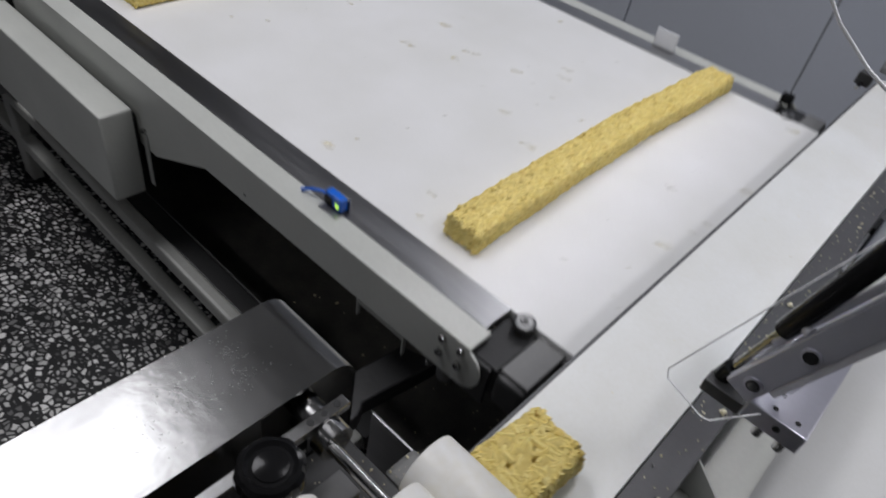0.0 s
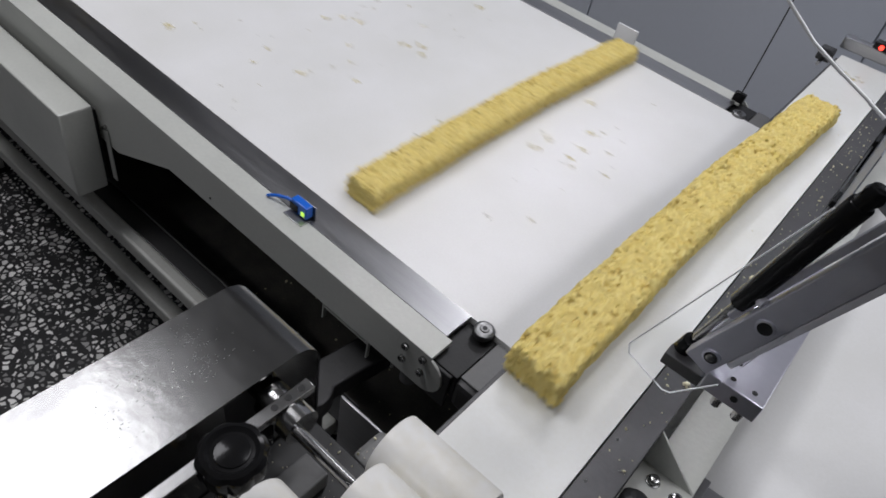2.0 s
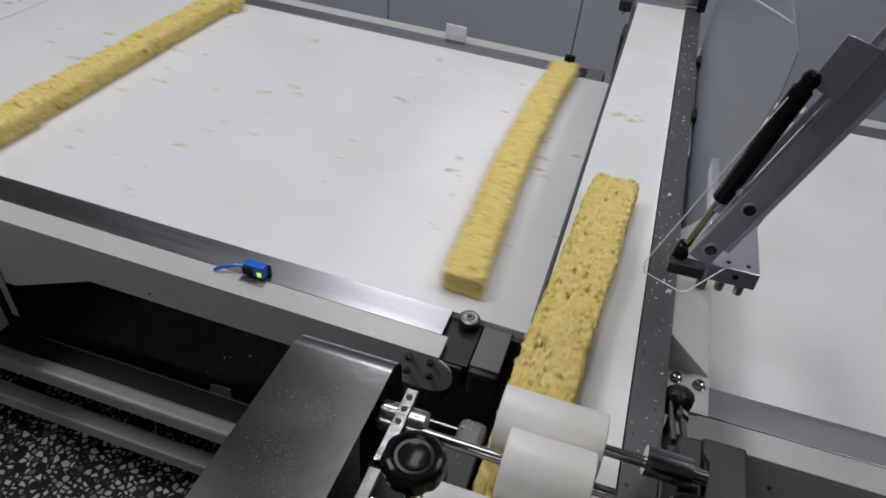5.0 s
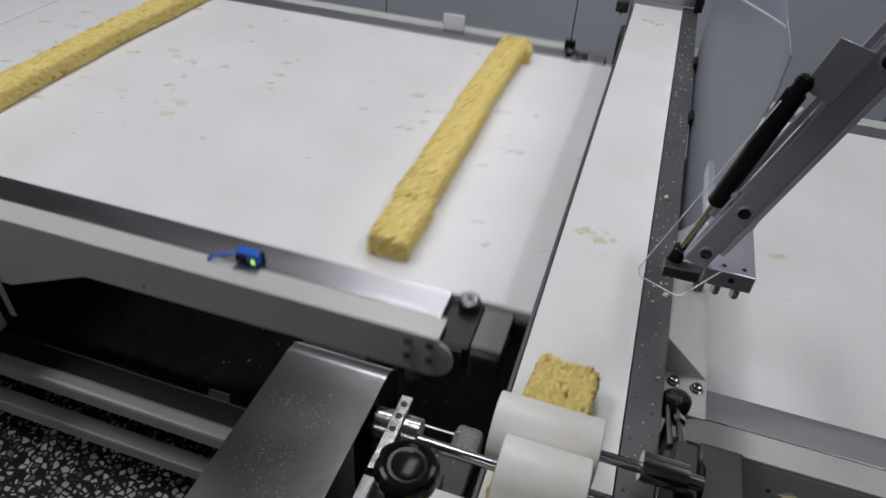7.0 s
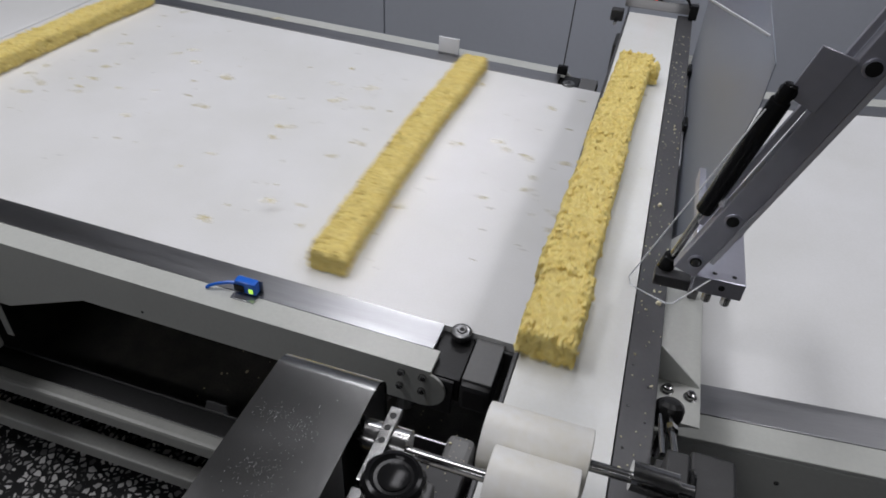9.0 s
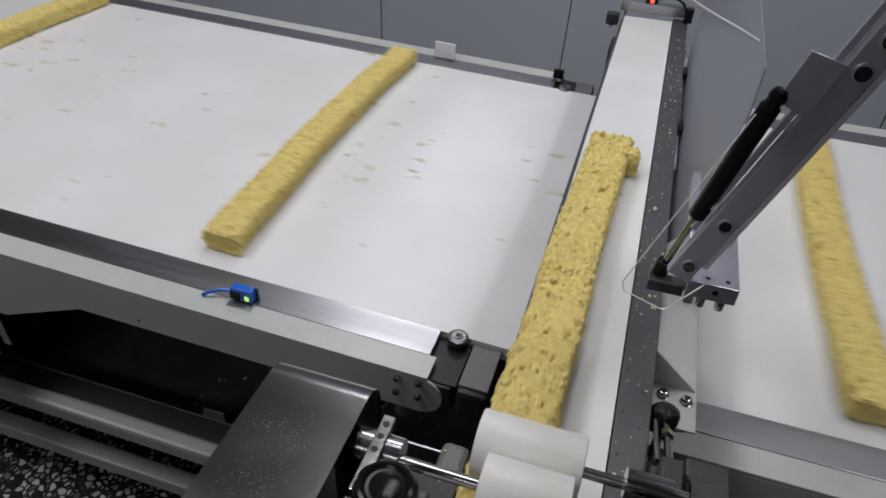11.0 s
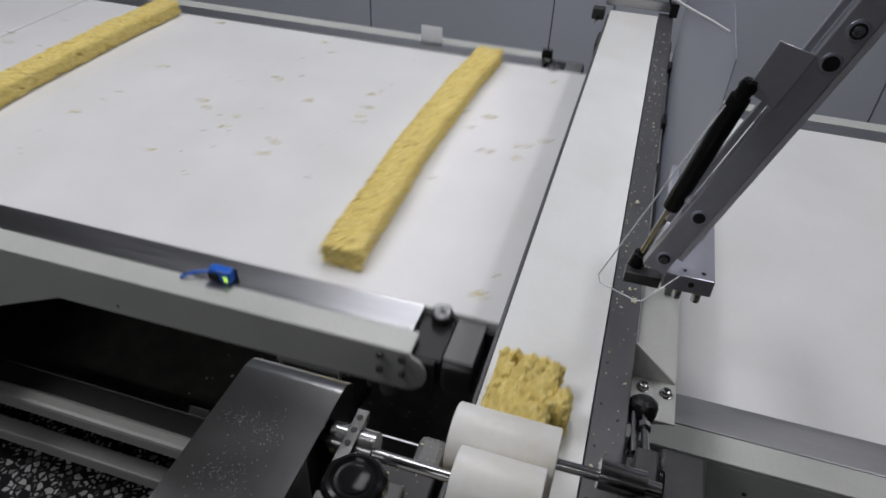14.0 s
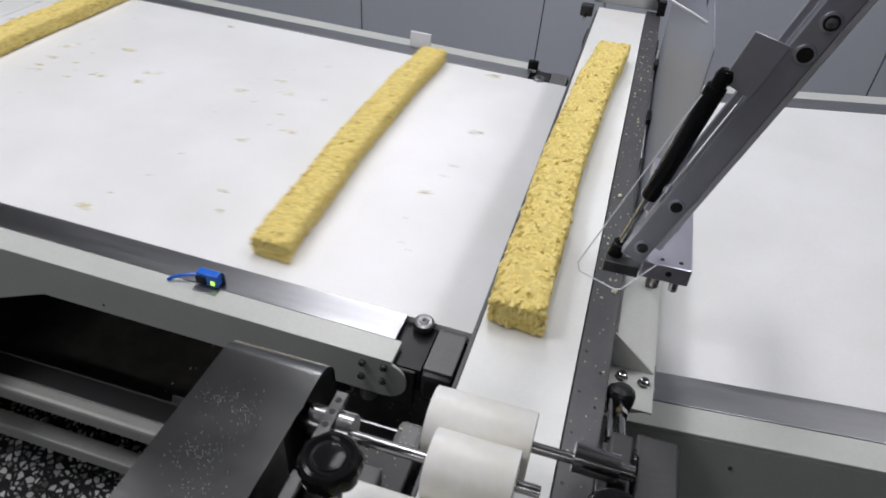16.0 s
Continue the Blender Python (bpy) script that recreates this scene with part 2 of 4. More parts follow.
def bolt(parent, p, axis, r=0.006, h=0.005, name="bolt"):
    """A hexagon-socket screw head with a dark socket, its head towards axis."""
    p, a = Vector(p), Vector(axis).normalized()
    head = part(name, cyl(B(), p - a * 0.003, p + a * h, r, 16, bev=0.001), CHROME, parent)
    part("socket", cyl(B(), p + a * (h - 0.002), p + a * (h + 0.0004), r * 0.5, 6), RUBBER, head)
    return head


# ---- the room ----
FLOOR = 0.14
solid("floor", box(B(), -8.2, 7.2, -4.0, 2.42, FLOOR - 0.1, FLOOR, 0), TERRAZZO, "black and white terrazzo floor", "floor", "structure")
wall_n = solid("wall_north", box(B(), -8.2, 7.2, 2.34, 2.42, FLOOR, 2.8, 0), WALL, "grey-blue insulated panel wall", "wall", "structure")
X_SEAMS = [-8.2, -7.18, -6.16, -5.14, -4.12, -3.1, -2.08, -1.06, -0.04, 0.98, 2.0, 3.02, 4.04, 5.06, 6.08, 7.2]
for xa, xb in zip(X_SEAMS, X_SEAMS[1:]):
    part("panel", box(B(), xa + 0.0025, xb - 0.0025, 2.32, 2.338, FLOOR, 2.79, 0.002), WALL, wall_n)
solid("wall_south", box(B(), -8.2, 7.2, -4.08, -4.0, FLOOR, 2.8, 0), WALL, "plain grey panel wall", "wall", "structure")
solid("wall_west", box(B(), -8.28, -8.2, -4.08, 2.42, FLOOR, 2.8, 0), WALL, "plain grey panel wall", "wall", "structure")
solid("wall_east", box(B(), 7.2, 7.28, -4.08, 2.42, FLOOR, 2.8, 0), WALL, "plain grey panel wall", "wall", "structure")
solid("ceiling", box(B(), -8.28, 7.28, -4.08, 2.42, 2.8, 2.88, 0), CEIL, "dull grey panel ceiling", "ceiling", "structure")

# ---- the lifting infeed conveyor; its space has the hinge as origin, x along the belt, z off the belt ----
HINGE_X, HINGE_Z, DOWN, UP = -1.344, 0.741, 1.51, -5.85
CA, SA = math.cos(radians(DOWN)), math.sin(radians(DOWN))
Y0, Y1 = 0.238, 1.072
NOSE = 1.345


def loc(x, z):
    """From the place of a point while the conveyor is down to the conveyor's own space."""
    dx, dz = x - HINGE_X, z - HINGE_Z
    return dx * CA - dz * SA, dx * SA + dz * CA


def arc(cx, cz, r, a0, a1, n):
    return [(cx + r * math.cos(radians(a0 + (a1 - a0) * i / n)), cz + r * math.sin(radians(a0 + (a1 - a0) * i / n))) for i in range(n + 1)]


lift = thing("lifting_conveyor", (HINGE_X, 0, HINGE_Z), "hinged infeed conveyor with white belt and grey painted side frames", "conveyor")
part("belt", prism(B(), [(0.0, -0.026), (0.0, 0.0)] + arc(NOSE - 0.013, -0.013, 0.013, 90, -90, 14), "y", Y0, Y1), BELT, lift, "wide matt white conveyor belt")
for side, (ya, yb, yc, yd) in {"near": (0.150, 0.154, 0.189, 0.2375), "far": (1.160, 1.156, 1.121, 1.0725)}.items():
    s = 1 if side == "near" else -1
    part("side_strip", box(B(), 0.0, 1.222, min(yc + s * 0.0005, yd), max(yc + s * 0.0005, yd), -0.004, 0.0018, 0), STEEL, lift, "brushed steel strip beside the belt")
    part("top_flange", box(B(), 0.0, 1.232, min(ya, yc), max(ya, yc), -0.004, 0.0018, 0.0008), PAINT, lift)
    lo = [(0.0, -0.004), (0.0, -0.15), (0.525, -0.14), (0.686, -0.0705), (1.16, -0.067)]
    tip = arc(1.221, -0.0345, 0.0325, -90, 80, 10)
    part("side_panel", prism(B(), lo + tip, "y", min(ya, yb), max(ya, yb), 0.0008), PAINT, lift, "grey painted side panel with rounded end")
    part("nose_recess", box(B(), 1.222, 1.268, min(yc - s * 0.030, yd), max(yc - s * 0.030, yd), -0.05, -0.010, 0.001), RUBBER, lift)
    part("nose_arm", box(B(), 1.18, 1.262, min(yb, yb + s * 0.006), max(yb, yb + s * 0.006), -0.075, -0.012, 0.002), DARK, lift)
    block = part("nose_block", box(B(), 1.268, 1.311, min(ya + s * 0.004, yd + s * 0.002), max(ya + s * 0.004, yd + s * 0.002), -0.058, -0.0105, 0.008), DARK, lift, "dark rounded nose block")
    part("lid", box(B(), 1.270, 1.309, min(ya + s * 0.012, yd), max(ya + s * 0.012, yd), -0.0102, -0.006, 0.0015), GREYBLOCK, block, "grey lid of the nose block")
    ends = part("end_plate", box(B(), 1.304, 1.338, min(yd - s * 0.010, yd - s * 0.003), max(yd - s * 0.010, yd - s * 0.003), -0.062, -0.010, 0.003), DARK, lift)
    for q in (-0.022, -0.047):
        part("bolt", cyl(B(), (1.328, yd - s * 0.008, q), (1.328, yd - s * 0.0125, q), 0.004, 12, bev=0.0008), CHROME, ends)
    bm = lathe(B(), [(0.009, -0.012), (0.009, -0.003), (0.0138, -0.0028), (0.0142, -0.002), (0.0142, 0.0040), (0.0134, 0.0052), (0.0105, 0.0060), (0.0075, 0.0056), (0.0062, 0.0058), (0.0056, 0.0072), (0.0036, 0.0074)], 40)
    bmesh.ops.translate(bm, vec=(1.248, yd - s * 0.006, 0), verts=bm.verts)
    post = part("tension_wheel", bm, WHEEL, lift, "turned steel tension wheel")
    part("bore", cyl(B(), (1.248, yd - s * 0.006, 0.004), (1.248, yd - s * 0.006, 0.0078), 0.0033, 16), RUBBER, post)
for x, z in ((-0.152, 0.697), (-0.123, 0.698), (-0.154, 0.671), (-0.124, 0.672)):
    u, w = loc(x, z)
    bolt(lift, (u, 0.150, w), (0, -1, 0), 0.0052, 0.005)
part("rivet", cyl(B(), (0.794, 0.152, -0.054), (0.794, 0.1494, -0.054), 0.0022, 12), RUBBER, lift)
part("support_plate", box(B(), 0.02, 1.18, 0.20, 1.11, -0.05, -0.0275, 0.001), DARK, lift)
bm = B()
for u in (0.25, 0.6, 0.95, 1.14):
    box(bm, u, u + 0.03, 0.1545, 1.1555, -0.068, -0.0505, 0.001)
part("cross_member", bm, DARK, lift)
bm = B()
prism(bm, [(1.040, -0.069), (1.042, -0.069), (1.042, -0.078), (1.128, -0.078), (1.128, -0.069), (1.130, -0.069), (1.130, -0.109), (1.128, -0.109), (1.128, -0.081), (1.042, -0.081), (1.042, -0.105), (1.040, -0.105)], "y", 0.1545, 0.1605)
ub = B()
box(ub, 0.0, loc(-0.852, 0.678)[0], 0.080, 0.136, -0.228, -0.0555, 0.004)
part("side_box", ub, PAINT, lift, "deep grey box panel beside the belt")
part("box_mount", box(B(), 0.03, loc(-0.875, 0.678)[0], 0.1362, 0.1498, -0.20, -0.08, 0.001), DARK, lift)
part("box_edge_plate", box(B(), loc(-0.856, 0.6)[0], loc(-0.842, 0.6)[0], 0.1468, 0.1492, -0.215, -0.105, 0.001), PAINT, lift)
bolt(lift, (loc(-0.848, 0.63)[0], 0.1465, -0.100), (0.4, -1, 0), 0.004, 0.004)
part("lift_foot", cyl(B(), (1.195, 0.168, -0.074), (1.195, 0.168, -0.098), 0.012, 24, bev=0.002), GREYBLOCK, lift, "round dark foot under the frame")
part("stop_screw", cyl(B(), (1.172, 0.160, -0.074), (1.172, 0.160, -0.088), 0.005, 12, bev=0.001), CHROME, lift)
part("underside_bracket", bm, PAINT, lift, "thin bent sheet bracket under the frame")
# photo sensor on the near flange
u, w = loc(-0.396, 0.715)
sensor = part("photo_sensor", box(B(), u - 0.016, u + 0.016, 0.1855, 0.1985, 0.006, 0.026, 0.002), BLUE, lift, "blue photoelectric sensor with glowing green light")
part("lens", box(B(), u - 0.0165, u - 0.001, 0.1840, 0.1857, 0.008, 0.02, 0.0005), BLACK, sensor)
part("indicator", box(B(), u + 0.006, u + 0.0125, 0.1838, 0.1857, 0.010, 0.017, 0.001), LED, sensor)
part("bracket", box(box(B(), u - 0.018, u + 0.018, 0.1745, 0.1925, 0.0018, 0.0035, 0.0004), u - 0.018, u + 0.02, 0.1990, 0.2010, 0.002, 0.024, 0.0004), STEEL, sensor)
part("cable", tube(B(), [(u - 0.015, 0.1915, 0.016), (u - 0.028, 0.1895, 0.015), (u - 0.042, 0.1845, 0.012), (u - 0.054, 0.1805, 0.007), (u - 0.058, 0.1795, 0.0035)], 0.0024), BLUE, sensor)
# reflector and stop block on the far flange
u, w = loc(-0.399, 0.72)
refl = part("reflector", box(B(), u - 0.026, u + 0.026, 1.113, 1.118, 0.004, 0.042, 0.0015), REFLECT, lift, "small white prismatic reflector")
part("foot", box(B(), u - 0.024, u + 0.024, 1.108, 1.13, 0.0015, 0.0038, 0.0004), STEEL, refl)
u, w = loc(-0.12, 0.74)
stop = part("limit_switch", box(B(), u - 0.012, u + 0.012, 1.122, 1.135, 0.0015, 0.022, 0.002), BLACK, lift, "small black switch on the far frame")

part("switch_cable", tube(B(), [(u, 1.130, 0.021), (u, 1.131, 0.10), (u - 0.002, 1.134, 0.30), (u - 0.006, 1.142, 0.7), (u - 0.01, 1.15, 1.2)], 0.0013, 8), BLACK, stop)

# ---- fixed upstream frame ----
up = thing("infeed_frame", (-1.6, 0.6, 0), "grey painted conveyor stand with long beams and box posts", "conveyor frame")


def rel(bm, o=(-1.6, 0.6, 0)):
    bmesh.ops.translate(bm, vec=-Vector(o), verts=bm.verts)
    return bm


part("side_box", rel(box(B(), -7.9, -1.42, 0.030, 0.1465, 0.44, 0.72, 0.006)), GREYBLOCK, up, "dark grey box panel of the fixed frame")
part("side_box", rel(box(B(), -7.9, -1.42, 1.1635, 1.223, 0.45, 0.60, 0.003)), PAINT, up)
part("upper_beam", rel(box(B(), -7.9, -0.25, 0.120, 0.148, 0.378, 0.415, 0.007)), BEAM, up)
part("inner_beam", rel(box(B(), -7.9, -0.25, 0.1505, 0.190, 0.368, 0.405, 0.002)), DARK, up)
part("beam_lip", rel(box(B(), -7.9, -0.25, 0.1905, 0.1925, 0.366, 0.407, 0)), GREYBLOCK, up)
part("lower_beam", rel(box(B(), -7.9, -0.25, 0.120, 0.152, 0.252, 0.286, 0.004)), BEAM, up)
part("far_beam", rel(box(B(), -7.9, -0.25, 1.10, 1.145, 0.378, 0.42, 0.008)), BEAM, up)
part("beam_plate", rel(prism(B(), [(-0.530, 0.405), (-0.522, 0.428), (-0.485, 0.428), (-0.485, 0.405)], "y", 0.193, 0.196)), GREYBLOCK, up, "small grey plate standing on the beam")
for x in (-7.5, -5.2, -2.9, -1.53, -0.35):
    for y in (0.1215, 1.102):
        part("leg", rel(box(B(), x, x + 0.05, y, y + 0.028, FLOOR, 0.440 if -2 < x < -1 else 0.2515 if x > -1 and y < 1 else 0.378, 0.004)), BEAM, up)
        part("foot", rel(cyl(B(), (x + 0.025, y + 0.014, FLOOR), (x + 0.025, y + 0.014, FLOOR + 0.014), 0.028, 20, bev=0.003)), RUBBER, up)
# dark sheets added where there is only shaded floor under the belt
part("drip_tray", rel(box(B(), -7.9, -0.012, 0.1930, 1.0995, 0.300, 0.306, 0.001)), BELT_SHADE, up, "dark sheet standing in for the shade under the belt")
part("nose_tray", rel(box(B(), -0.2465, -0.021, -0.018, 0.1925, 0.300, 0.306, 0.001)), BELT_SHADE, up)
part("tray_post", rel(box(B(), -0.21, -0.17, 0.02, 0.06, FLOOR, 0.2995, 0.001)), DARK, up)
# upright dark sheet, added to close off the shade at the far side
part("far_skirt", rel(box(B(), -7.9, -0.46, 0.98, 1.0, 0.30, 0.62, 0.001)), DARK, up)
part("feed_belt", rel(box(B(), -7.9, -1.352, Y0, Y1, 0.70, 0.741, 0.006)), BELT, up)
part("feed_bed", rel(box(B(), -7.9, -1.36, 0.1475, 1.1625, 0.6, 0.70, 0.003)), DARK, up)

# ---- cross conveyor ----
cross = thing("cross_conveyor", (0.05, 0.4, 0), "narrow white belt conveyor with dull steel side rail", "conveyor")


def relc(bm):
    bmesh.ops.translate(bm, vec=(-0.05, -0.4, 0), verts=bm.verts)
    return bm


prof = [(-3.7, 0.81)] + arc(1.205, 0.83, 0.02, -90, 90, 14) + [(-3.7, 0.85)]
part("belt", relc(prism(B(), prof, "x", 0.0, 0.105)), CROSS_BELT, cross, "narrow cream-white belt dusted with crumbs")
part("left_rail", relc(box(B(), -0.006, -0.0015, -3.7, 1.2, 0.79, 0.844, 0.001)), RAIL, cross)
part("right_rail", relc(box(B(), 0.1065, 0.139, -3.7, 1.235, 0.79, 0.8495, 0.001)), RAIL, cross, "dull steel rail with screw holes and crumbs")
part("bed", relc(box(B(), -0.001, 0.106, -3.68, 1.19, 0.792, 0.808, 0.001)), DARK, cross)
part("cross_stand", relc(box(B(), -0.02, 0.15, -0.58, -0.14, FLOOR, 0.79, 0.004)), DARK, cross)
part("cross_stand", relc(box(B(), -0.02, 0.15, 1.155, 1.235, FLOOR, 0.79, 0.004)), DARK, cross)
part("cross_stand", relc(box(B(), -0.02, 0.15, -3.5, -3.3, FLOOR, 0.79, 0.004)), DARK, cross)
part("end_bar", relc(box(B(), -0.014, 0.146, 1.226, 1.25, 0.855, 0.878, 0.002)), STEEL, cross)
eye = part("end_sensor", relc(box(B(), 0.038, 0.066, 1.222, 1.245, 0.8785, 0.892, 0.002)), BLACK, cross, "black sensor with glowing red light")
part("red_light", relc(cyl(B(), (0.053, 1.2225, 0.885), (0.053, 1.2195, 0.885), 0.0045, 16)), RED_LED, eye)
part("sensor_cable", relc(tube(B(), [(0.066, 1.235, 0.887), (0.085, 1.238, 0.894), (0.105, 1.236, 0.893), (0.122, 1.232, 0.884), (0.131, 1.225, 0.868), (0.134, 1.22, 0.855)], 0.003)), BLACK, eye)
part("end_block", relc(box(B(), 0.128, 0.146, 1.205, 1.2255, 0.851, 0.882, 0.002)), BLACK, cross)
part("belt_adjuster", relc(box(B(), -0.04, -0.012, 1.19, 1.215, 0.83, 0.855, 0.003)), DARK, cross)
part("adjuster_screw", relc(cyl(B(), (-0.026, 1.16, 0.835), (-0.026, 1.19, 0.835), 0.004, 12)), CHROME, cross)
for y in (0.09, 0.115, 0.06, 0.045, 0.01, -0.03, -0.045):
    x = 0.113 if y in (0.06, 0.115, 0.01, -0.045) else 0.13
    part("screw", relc(cyl(B(), (x, y, 0.849), (x, y, 0.8501), 0.0014, 10)), CHROME, cross)
for y, z0 in ((0.664, 0.80), (0.9, 0.80)):
    part("rail_clip", relc(box(B(), 0.1395, 0.146, y, y + 0.035, z0, 0.856, 0.001)), BLACK, cross)
part("clip_plate", relc(box(B(), 0.1395, 0.1425, 0.55, 0.96, 0.80, 0.846, 0.001)), STEEL, cross)

# ---- outfeed conveyor, lower, beyond the cross conveyor ----
out = thing("outfeed_conveyor", (1.0, 0.6, 0), "lower outfeed conveyor with wide white belt and painted frame", "conveyor")


def relo(bm):
    bmesh.ops.translate(bm, vec=(-1.0, -0.6, 0), verts=bm.verts)
    return bm


tip = thing("tipping_conveyor", (0, 0.6, 0.685), "short tipping conveyor section with wide white belt before the outfeed", "conveyor")
TIP_END = 1.05


def relt(bm):
    bmesh.ops.translate(bm, vec=(0, -0.6, -0.685), verts=bm.verts)
    return bm


# the first section tips up at its far end, the rest stands
for owner, move, xa, xb, xe in ((tip, relt, 0.02, 0.15, TIP_END), (out, relo, TIP_END + 0.035, TIP_END + 0.02, 6.9)):
    prof = [(xe - 0.015, 0.70)] + arc(xa, 0.685, 0.015, 90, 270, 14) + arc(xe - 0.015, 0.685, 0.015, 270, 450, 14)[:-1]
    part("belt", move(prism(B(), prof, "y", 0.238, 1.07)), BELT, owner, "wide white outfeed belt")
    for side in (0, 1):
        f = (lambda y: y) if side == 0 else (lambda y: 1.308 - y)

        def yy(a, b):
            return min(f(a), f(b)), max(f(a), f(b))

        part("side_strip", move(box(B(), max(xb, 0.20), xe, *yy(0.1895, 0.2372), 0.694, 0.7015, 0.0008)), STEEL, owner)
        part("top_flange", move(box(B(), xb, xe, *yy(0.150, 0.189), 0.694, 0.7010, 0.0014)), PAINT, owner)
        part("side_panel", move(box(B(), xb, xe, *yy(0.150, 0.154), 0.56, 0.694, 0.001)), PAINT, owner)
        for x in ((0.3,) if owner is tip else (1.2, 3.0, 6.4)):
            part("leg", relo(box(B(), x, x + 0.05, *yy(0.156, 0.2), FLOOR, 0.69, 0.004)), PAINT, out)
    part("bed", move(box(B(), xa + 0.04, xe - 0.04, 0.2, 1.108, 0.60, 0.668, 0.002)), DARK, owner)
part("chute_plate", relo(box(B(), 0.1470, 0.192, 0.1565, 1.12, 0.7975, 0.8000, 0.0006)), PAINT, out, "pale sheet cover beside the rail")
part("cover_foot", relo(box(B(), 0.1470, 0.160, 1.1215, 1.135, 0.70, 0.80, 0.001)), PAINT, out)
part("strip_end", relt(box(B(), 0.188, 0.21, 0.19, 0.237, 0.702, 0.712, 0.0008)), STEEL, tip)
bolt(tip, Vector((0.305, 0.15, 0.655)) - Vector((0, 0.6, 0.685)), (0, -1, 0), 0.003, 0.002)

# ---- gusset bracket, knobs and bearing on the rail ----
brk = thing("gusset_bracket", (0.14, 0.11, 0.85), "pale grey bent sheet bracket with two chrome screws", "bracket")


def relb(bm):
    bmesh.ops.translate(bm, vec=(-0.14, -0.11, -0.85), verts=bm.verts)
    return bm


part("plate", relb(box(B(), 0.1395, 0.192, 0.099, 0.156, 0.7985, 0.8010, 0.0005)), PAINT, brk, "pale flat bracket plate")
part("gusset", relb(prism(B(), [(0.1395, 0.8012), (0.1910, 0.8012), (0.1395, 0.849)], "y", 0.1535, 0.1558)), PAINT, brk)
part("lower_flange", relb(prism(B(), [(0.1395, 0.7983), (0.191, 0.7983), (0.1395, 0.778)], "y", 0.1015, 0.1035)), PAINT, brk)
for x, y in ((0.157, 0.139), (0.181, 0.137)):
    head = part("screw", relb(lathe(B(), [(0.007, 0.0), (0.007, 0.001), (0.0056, 0.0012), (0.0056, 0.005), (0.0045, 0.0068), (0.0025, 0.0074)], 24)), CHROME, brk)
    head.location = Vector((x, y, 0.801))
    part("socket", relb(cyl(B(), (0, 0, 0.0066), (0, 0, 0.0077), 0.0024, 6)), RUBBER, head)
    head.data.transform(Matrix.Translation((0.14, 0.11, 0.85)))
    head.location -= Vector((0.14, 0.11, 0.85))
    head.children[0].data.transform(Matrix.Translation((0.14, 0.11, 0.85)))

star = thing("star_knob", (0.154, 0.080, 0.838), "black lobed knob on a threaded rod", "knob")
grip = part("grip", lathe(B(), [(0.006, -0.020), (0.0105, -0.018), (0.0140, -0.005), (0.0145, 0.003), (0.0130, 0.006), (0.0085, 0.0095), (0.004, 0.0105)], 48, 6, 0.0022), RUBBER, star)
grip.rotation_euler = (radians(-22), 0, 0)
part("stud", cyl(B(), (0, -0.004, -0.012), (-0.002, -0.020, -0.05), 0.0042, 12), CHROME, star)
tens = thing("tension_rod", (0.15, 0.05, 0.85), "chrome threaded rod with lock nuts beside the rail", "rod")
part("rod", cyl(B(), (0.004, 0.02, -0.01), (0.006, -0.06, 0.02), 0.0035, 12), CHROME, tens)
part("rod", cyl(B(), (-0.006, 0.012, -0.004), (-0.005, -0.05, 0.018), 0.0025, 12), CHROME, tens)
part("nut", cyl(B(), (0.0055, -0.05, 0.017), (0.006, -0.058, 0.02), 0.007, 6), CHROME, tens)
part("nut", cyl(B(), (0.0045, 0.0, -0.002), (0.005, -0.008, 0.001), 0.006, 6), CHROME, tens)
part("foot", box(B(), -0.011, 0.012, -0.072, -0.06, -0.01, 0.024, 0.001), DARK, tens)

# ---- pressing rollers, their shafts and holders ----
YF, ZF, YN, ZN = -0.064, 0.912, -0.112, 0.926
far_roll = thing("press_roller", (0.041, YF, ZF), "white nylon press roller on a steel shaft over the belt", "roller", "press rollers")
part("sleeve", cyl(B(), (-0.042, 0, 0), (0.041, 0, 0), 0.027, 48, bev=0.0015), NYLON, far_roll, "white nylon sleeve")
part("shaft", cyl(B(), (-0.043, 0, 0), (0.085, 0, 0), 0.0046, 24), CHROME, far_roll)
near_roll = thing("press_roller", (0.045, YN, ZN), "white nylon roller on a long steel shaft from the gear cover", "roller", "press rollers")
part("sleeve", cyl(B(), (-0.032, 0, 0), (0.032, 0, 0), 0.026, 48, bev=0.0015), NYLON, near_roll, "white nylon sleeve")
part("shaft", cyl(B(), (-0.165, 0.002, 0), (0.05, 0.002, 0), 0.0046, 24), CHROME, near_roll)
low_roll = thing("press_roller", (0.02, -0.165, 0.905), "white nylon roller with a slot, next to the press rollers", "roller", "press rollers")
part("sleeve", cyl(B(), (-0.055, 0, 0), (0.09, 0, 0), 0.03, 48, bev=0.003), NYLON, low_roll)
part("slot", box(B(), 0.028, 0.032, -0.012, 0.012, 0.026, 0.0302, 0.0005), RUBBER, low_roll)
part("shaft", cyl(B(), (-0.09, 0, 0), (0.11, 0, 0), 0.0055, 16), CHROME, low_roll)

collar = thing("clamp_collar", (-0.068, -0.104, 0.921), "turned steel clamp collar with a flat bar and three screws", "shaft collar")
part("ring", cyl(B(), (-0.0175, 0, 0), (-0.0045, 0, 0), 0.0145, 40), CHROME, collar)
part("ring", cyl(B(), (0.0050, 0, 0), (0.0175, 0, 0), 0.0145, 40), CHROME, collar)
bar = part("clamp_bar", box(B(), -0.0050, 0.0050, -0.046, 0.022, 0.0090, 0.0165, 0.0008), CHROME, collar)
